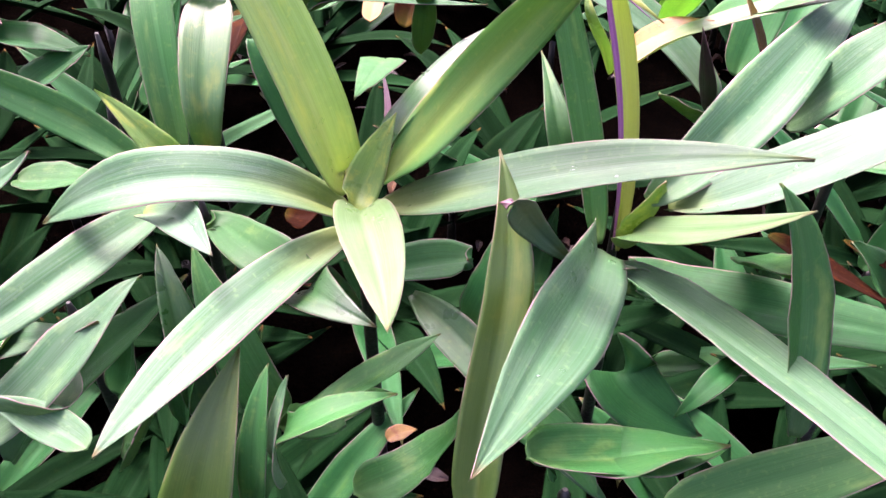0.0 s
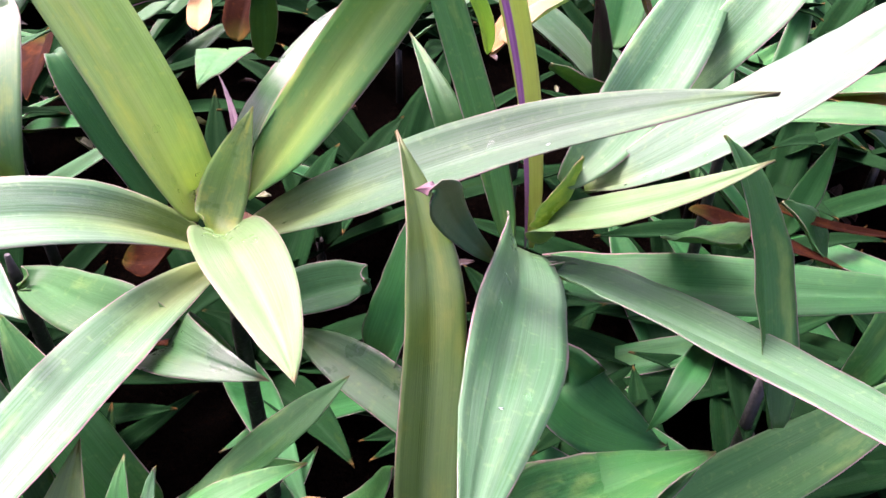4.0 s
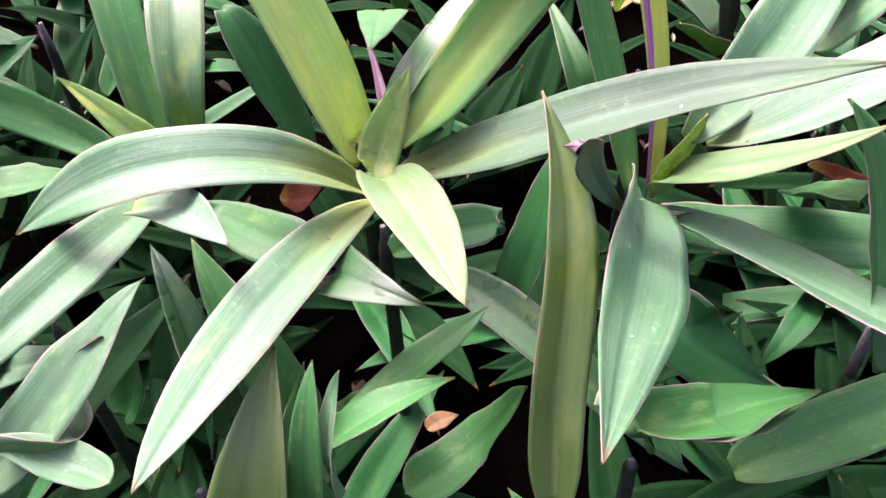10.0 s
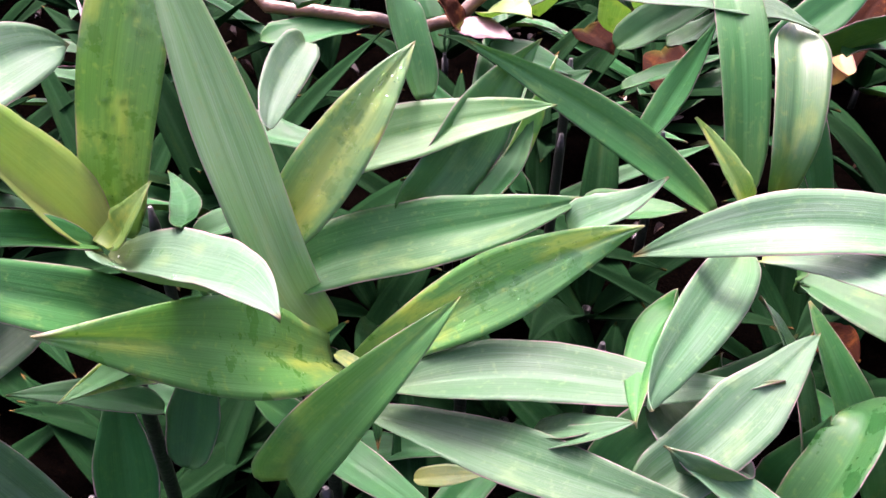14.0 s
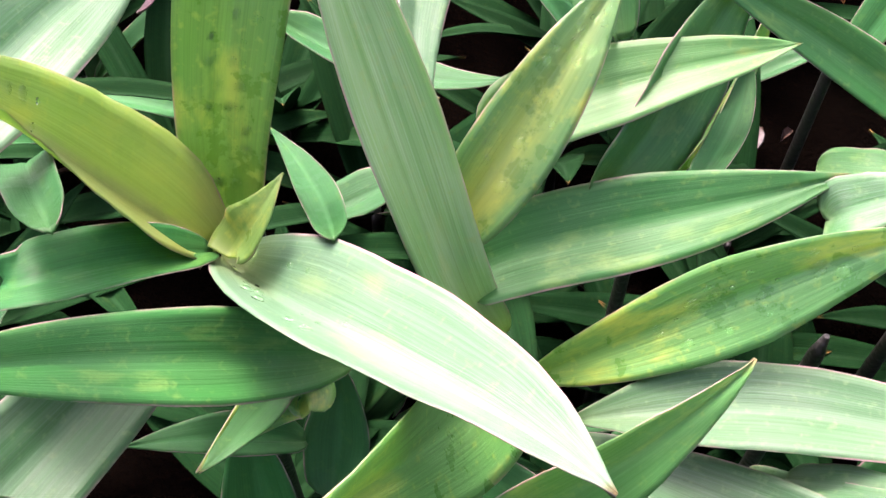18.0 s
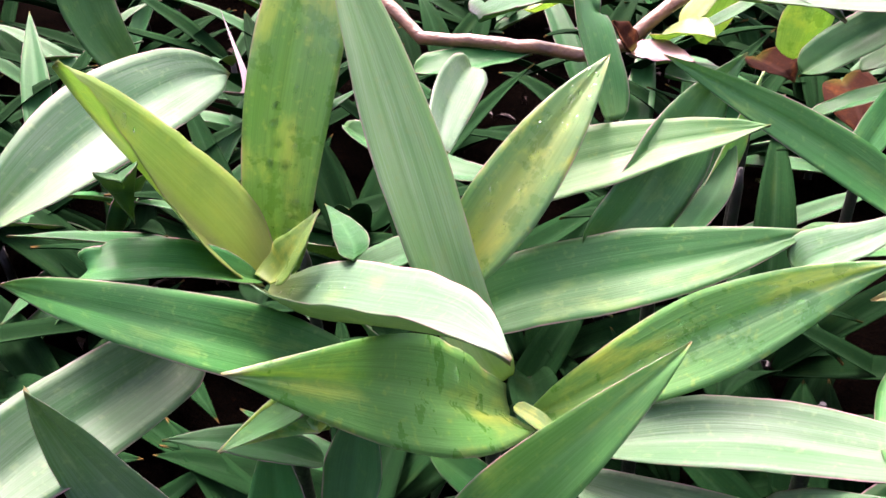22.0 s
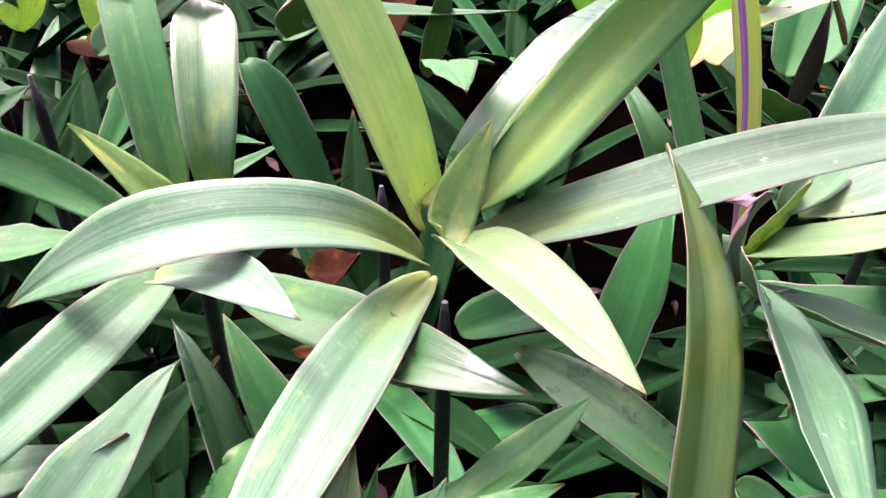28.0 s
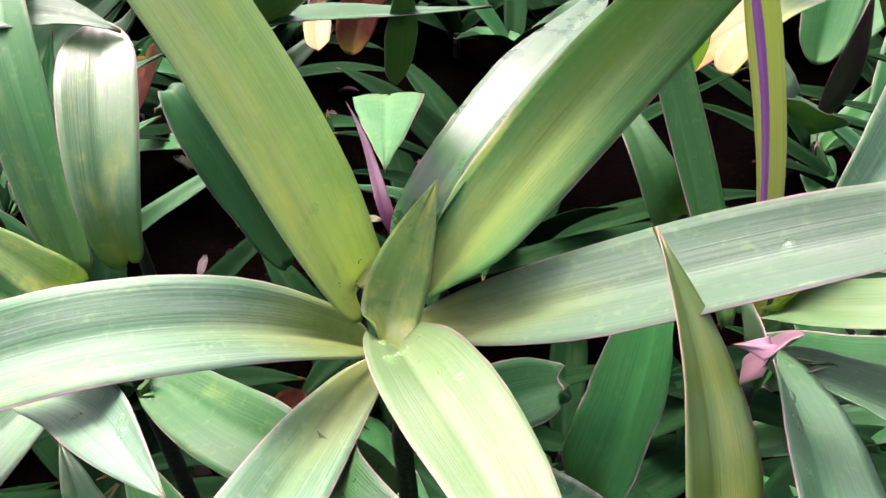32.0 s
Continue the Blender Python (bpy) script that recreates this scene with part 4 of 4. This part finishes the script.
leaf("NF", (-0.331, 0.629, 0.380), (-0.323, 0.631, 0.397), (-0.311, 0.633, 0.410), (-0.295, 0.636, 0.420), 39.0, LIME, roll=-3, waist=0.7)
leaf("NF", (-0.364, 0.555, 0.390), (-0.349, 0.552, 0.391), (-0.335, 0.549, 0.391), (-0.321, 0.545, 0.390), 37.3, PALE, waist=0.7)
leaf("NF", (-0.361, 0.556, 0.390), (-0.365, 0.556, 0.397), (-0.370, 0.555, 0.404), (-0.376, 0.554, 0.410), 38.2, BROWN, roll=6, waist=0.7)
leaf("NE", (-0.235, 0.656, 0.400), (-0.208, 0.671, 0.408), (-0.181, 0.686, 0.414), (-0.154, 0.702, 0.420), 29.5, DARK, waist=0.7)
leaf("DB", (-0.119, 0.675, 0.340), (-0.085, 0.711, 0.358), (-0.050, 0.748, 0.371), (-0.014, 0.785, 0.380), 39.7, DARK, roll=-28, waist=0.7)
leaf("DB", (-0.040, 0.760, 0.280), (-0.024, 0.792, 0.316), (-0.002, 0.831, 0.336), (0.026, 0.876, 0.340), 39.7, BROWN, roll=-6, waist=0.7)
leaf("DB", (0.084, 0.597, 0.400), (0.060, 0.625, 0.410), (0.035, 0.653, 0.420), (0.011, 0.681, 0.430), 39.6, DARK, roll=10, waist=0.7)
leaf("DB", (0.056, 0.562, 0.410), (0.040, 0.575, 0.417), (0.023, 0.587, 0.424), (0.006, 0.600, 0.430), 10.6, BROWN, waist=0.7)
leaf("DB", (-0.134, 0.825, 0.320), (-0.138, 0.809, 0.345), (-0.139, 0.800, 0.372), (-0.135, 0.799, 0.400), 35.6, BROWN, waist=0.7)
leaf("ND", (-0.339, 0.547, 0.380), (-0.313, 0.549, 0.379), (-0.290, 0.551, 0.372), (-0.268, 0.553, 0.360), 38.2, DARK, waist=0.7)
leaf("ND", (-0.313, 0.514, 0.350), (-0.297, 0.526, 0.358), (-0.281, 0.538, 0.365), (-0.264, 0.550, 0.370), 39.6, DARK, roll=-3, waist=0.7)
leaf("BB", (0.177, 0.565, 0.380), (0.185, 0.565, 0.395), (0.194, 0.564, 0.408), (0.206, 0.564, 0.420), 31.8, DARK, waist=0.7)
leaf("BB", (0.266, 0.577, 0.340), (0.298, 0.627, 0.370), (0.332, 0.676, 0.397), (0.369, 0.726, 0.420), 49.9, DARK, roll=-10, waist=0.7)
leaf("ND", (-0.315, 0.717, 0.340), (-0.305, 0.711, 0.370), (-0.294, 0.705, 0.400), (-0.282, 0.698, 0.430), 40.0, OLIVE, roll=26, waist=0.7)
leaf("ND", (-0.420, 0.828, 0.330), (-0.399, 0.796, 0.362), (-0.377, 0.763, 0.392), (-0.354, 0.730, 0.420), 44.7, BROWN, roll=21, waist=0.7)
leaf("LA", (-0.035, 0.291, 0.240), (-0.029, 0.294, 0.242), (-0.023, 0.296, 0.242), (-0.016, 0.298, 0.240), 12.4, ORANGE, waist=0.7)
leaf("C", (0.327, 0.269, 0.280), (0.319, 0.281, 0.315), (0.309, 0.294, 0.348), (0.298, 0.311, 0.380), 10.8, PURPLE)
leaf("BB", (0.183, 0.523, 0.400), (0.210, 0.501, 0.430), (0.242, 0.476, 0.452), (0.276, 0.448, 0.466), 38.9, GREEN, roll=-18)
leaf("B", (0.106, 0.375, 0.322), (0.108, 0.394, 0.476), (0.054, 0.409, 0.509), (0.117, 0.398, 0.460), 3.5, PINK, fold=0.2)
leaf("BB", (0.204, 0.694, 0.330), (0.212, 0.690, 0.373), (0.218, 0.687, 0.416), (0.222, 0.685, 0.460), 58.0, BRIGHT, roll=22)
leaf("BB", (0.186, 0.760, 0.330), (0.197, 0.744, 0.363), (0.212, 0.722, 0.387), (0.232, 0.693, 0.400), 39.9, BRIGHT, roll=41)
leaf("B", (0.1102, 0.4380, 0.4120), (0.1508, 0.5020, 0.4102), (0.2225, 0.4948, 0.4297), (0.2952, 0.4699, 0.4565), 25.1, HAY, roll=12, twist=-29, fold=0.14, waist=0.82, widest=0.56, sharp=1.86, pinch=0.5)
leaf("LA", (-0.0737, 0.2061, 0.3278), (-0.0813, 0.2013, 0.3543), (-0.0737, 0.2256, 0.3632), (-0.0685, 0.2259, 0.3820), 13.9, SAGE, roll=50, twist=-31, fold=0.16, waist=0.74, widest=0.43, sharp=1.82, pinch=0.5)
leaf("LB", (0.0445, 0.2032, 0.3661), (0.0241, 0.1779, 0.3758), (0.0699, 0.2072, 0.3555), (0.1399, 0.2272, 0.3270), 48.4, GREEN, roll=26, twist=-19, fold=0.14, waist=0.63, widest=0.52, sharp=1.48, pinch=0.5)
leaf("LC", (-0.2784, 0.2892, 0.2766), (-0.2692, 0.2550, 0.3224), (-0.2469, 0.2472, 0.3420), (-0.2310, 0.2533, 0.3479), 15.2, SAGE, roll=-13, twist=0, fold=0.16, waist=0.78, widest=0.43, sharp=1.86, pinch=0.5)
leaf("LB", (0.0157, 0.3109, 0.3198), (0.0279, 0.3105, 0.3535), (0.0405, 0.3357, 0.3761), (0.0580, 0.3609, 0.3974), 40.1, DARK, roll=40, twist=16, fold=0.16, waist=0.84, widest=0.43, sharp=1.73, pinch=0.5)
leaf("EB", (-0.3597, 0.3612, 0.3619), (-0.3267, 0.3864, 0.3837), (-0.3272, 0.4217, 0.4044), (-0.2973, 0.4514, 0.4328), 40.5, GREEN, roll=-54, twist=6, fold=0.17, waist=0.75, widest=0.49, sharp=1.53, pinch=0.5)
leaf("EB", (-0.3385, 0.3865, 0.3467), (-0.3043, 0.4025, 0.3620), (-0.3001, 0.4260, 0.3872), (-0.2872, 0.4569, 0.4213), 30.0, BLOTCH, roll=-94, twist=32, fold=0.16, waist=0.77, widest=0.39, sharp=1.48, pinch=0.5)
leaf("LC", (-0.1639, 0.2330, 0.3012), (-0.1397, 0.2531, 0.3442), (-0.1274, 0.2760, 0.3680), (-0.1337, 0.2935, 0.3293), 38.9, WETLEAF, roll=49, twist=7, fold=0.16, waist=0.68, widest=0.43, sharp=1.71, pinch=0.5)
leaf("EL", (-0.4660, 0.2712, 0.3056), (-0.4761, 0.2999, 0.2984), (-0.4860, 0.2700, 0.3145), (-0.4952, 0.2283, 0.3276), 28.1, BLOTCH, roll=37, twist=12, fold=0.16, waist=0.74, widest=0.42, sharp=1.56, pinch=0.5)
leaf("LB", (-0.0488, 0.2441, 0.2569), (-0.0107, 0.2777, 0.2232), (0.0135, 0.2856, 0.2630), (0.0103, 0.2487, 0.3268), 34.7, GREEN, roll=10, twist=7, fold=0.16, waist=0.85, widest=0.46, sharp=1.12, pinch=0.5)


# ---- low leaves between and behind the rosettes, shade put into their greens ----
def filler(key, x, y, z, count, reach, rise, materials, seed):
    """A rosette of count leaves round (x, y), crown at z."""
    rng = random.Random(seed)
    turn = rng.uniform(0, 6.28)
    for k in range(count):
        a = turn + k * 2.4 + rng.uniform(-0.3, 0.3)
        r, up = reach * rng.uniform(0.7, 1.1), rise * rng.uniform(0.4, 1.2)
        out = Vector((math.cos(a), math.sin(a), 0))
        base = Vector((x, y, z - 0.02)) + out * 0.008
        leaf(key, base, base + out * r * 0.30 + Vector((0, 0, up * 0.45)), base + out * r * 0.68 + Vector((0, 0, up * 0.85)),
             base + out * r + Vector((0, 0, up * rng.uniform(0.75, 1.15))), rng.uniform(28, 40), rng.choice(materials), waist=0.75, widest=0.38, sharp=1.6, fold=0.22, rows=12, cols=6)


rng = random.Random(5)
for i in range(240):
    x, y = rng.uniform(-1.45, 0.8), 0.02 + 1.9 * rng.random() ** 1.5
    back = y > 0.50
    z = rng.uniform(0.13, 0.19) if back else rng.uniform(0.12, 0.15)
    key = "f%d" % i
    plant(key, x, y, z, "low boat lily under the leaves, shade put into its colour" if not back else "boat lily at the back of the bed, shade put into its colour")
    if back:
        filler(key, x, y, z, rng.randint(5, 6), 0.20, 0.12, (SHADED, SHADED, SHADED, SHADED, SHADED, DARK), 100 + i)
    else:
        filler(key, x, y, z, rng.randint(5, 6), 0.16, 0.05, (SHADED, SHADED, SHADED, SHADED, SHADED, SHADED, DARK), 100 + i)

# ---- creeping stem at the back ----
nf = PLANTS["NF"].location
line = [(-0.560, 0.620, 0.398), (-0.523, 0.600, 0.374), (-0.458, 0.595, 0.376), (-0.400, 0.590, 0.372), (-0.368, 0.585, 0.384), (-0.349, 0.600, 0.401), (-0.312, 0.640, 0.421)]
fine = []
for k in range(len(line) - 1):
    for j in range(5):
        q = Vector(line[k]).lerp(Vector(line[k + 1]), j / 5)
        fine.append(q - nf + Vector((0, 0, 0.002 * noise.noise(q * 60))))
part("branch", tube(fine, [0.0048 + 0.0012 * abs(noise.noise((k * 0.7, 0, 0))) for k in range(len(fine))], 12), BARK, PLANTS["NF"], "orange-brown mottled stem")


# ---- litter on the soil ----
def litter():
    rng = random.Random(9)
    verts, faces, mats = [], [], []
    for i in range(420):
        c = Vector((rng.uniform(-1.2, 0.7), rng.uniform(0.1, 1.7), SOIL_Z + rng.uniform(0.006, 0.03)))
        a, l, w, h = rng.uniform(0, 6.28), rng.uniform(0.004, 0.016), rng.uniform(0.002, 0.007), rng.uniform(0.001, 0.008)
        d, s = Vector((math.cos(a), math.sin(a), rng.uniform(-0.3, 0.3))), Vector((-math.sin(a), math.cos(a), rng.uniform(-0.4, 0.4)))
        n = len(verts)
        for u, k in ((-1, 0.3), (-0.3, 1), (0.4, 0.9), (1, 0.1)):
            for v in (-1, 0, 1):
                verts.append(c + d * (l * u) + s * (w * v * k) + Vector((0, 0, h * (abs(v) - u * u))))
        m = rng.choice((0, 0, 0, 0, 1, 2))
        for r in range(3):
            for q in range(2):
                b = n + r * 3 + q
                faces.append((b, b + 1, b + 4, b + 3))
                mats.append(m)
    me = bpy.data.meshes.new("leaf_litter")
    me.from_pydata(verts, [], faces)
    for m in (stem_material("scrap_brown", (0.014, 0.006, 0.004), (0.032, 0.014, 0.007)), stem_material("scrap_tan", (0.090, 0.045, 0.018), (0.050, 0.022, 0.010)), stem_material("scrap_green", (0.030, 0.050, 0.010), (0.060, 0.070, 0.016))):
        me.materials.append(m)
    for f, m in zip(me.polygons, mats):
        f.material_index = m
    tagged(new("leaf_litter", me), "scattered brown and yellow dead leaf scraps on soil", "leaf litter", kind="stuff")


litter()


# ---- water drops ----
def drop_mesh():
    bm = bmesh.new()
    bmesh.ops.create_icosphere(bm, subdivisions=2, radius=1.0)
    for v in bm.verts:
        v.co.z *= 0.55 if v.co.z > 0 else 0.15
        v.co.x *= 1.0 + 0.12 * v.co.y
    for f in bm.faces:
        f.smooth = True
    me = bpy.data.meshes.new("water_drop")
    bm.to_mesh(me), bm.free()
    me.materials.append(WATER)
    return me


DROP = drop_mesh()


def drops(ob, count, seed, u0=0.05, u1=0.7, size=0.0022):
    """Beads of water on the upper face of a leaf."""
    rng = random.Random(seed)
    me, uv = ob.data, ob.data.uv_layers[0].data
    upper = [f for f in me.polygons if f.material_index == 0 and f.area > 1e-6 and u0 < uv[f.loop_start].uv[0] < u1 and 0.12 < uv[f.loop_start].uv[1] < 0.8]
    for f in rng.sample(upper, count):
        z = f.normal
        x = z.orthogonal().normalized()
        m = Matrix((x, z.cross(x), z)).transposed().to_4x4()
        r = size * rng.uniform(0.35, 1.2)
        bead = new("water_drop", DROP)
        bead.parent, bead.visible_shadow = ob, False
        bead.matrix_local = Matrix.Translation(f.center + z * 0.0001) @ m @ Matrix.Diagonal((r * rng.uniform(0.8, 1.6), r, r, 1))


for ob, count, seed, u0, u1 in ((leaf_a5, 12, 1, 0.03, 0.5), (leaf_e1, 26, 2, 0.1, 0.6), (leaf_g2, 26, 3, 0.2, 0.9), (leaf_g10, 20, 4, 0.3, 0.8),
                                (leaf_r1, 18, 5, 0.03, 0.35), (leaf_a3, 10, 6, 0.1, 0.4), (leaf_a4, 8, 7, 0.1, 0.8), (leaf_b10, 10, 8, 0.1, 0.6),
                                (leaf_b2, 8, 9, 0.1, 0.8), (leaf_e6, 6, 10, 0.05, 0.4), (leaf_r2, 6, 11, 0.1, 0.8), (leaf_a10, 5, 12, 0.2, 0.7)):
    drops(ob, count, seed, u0, u1)
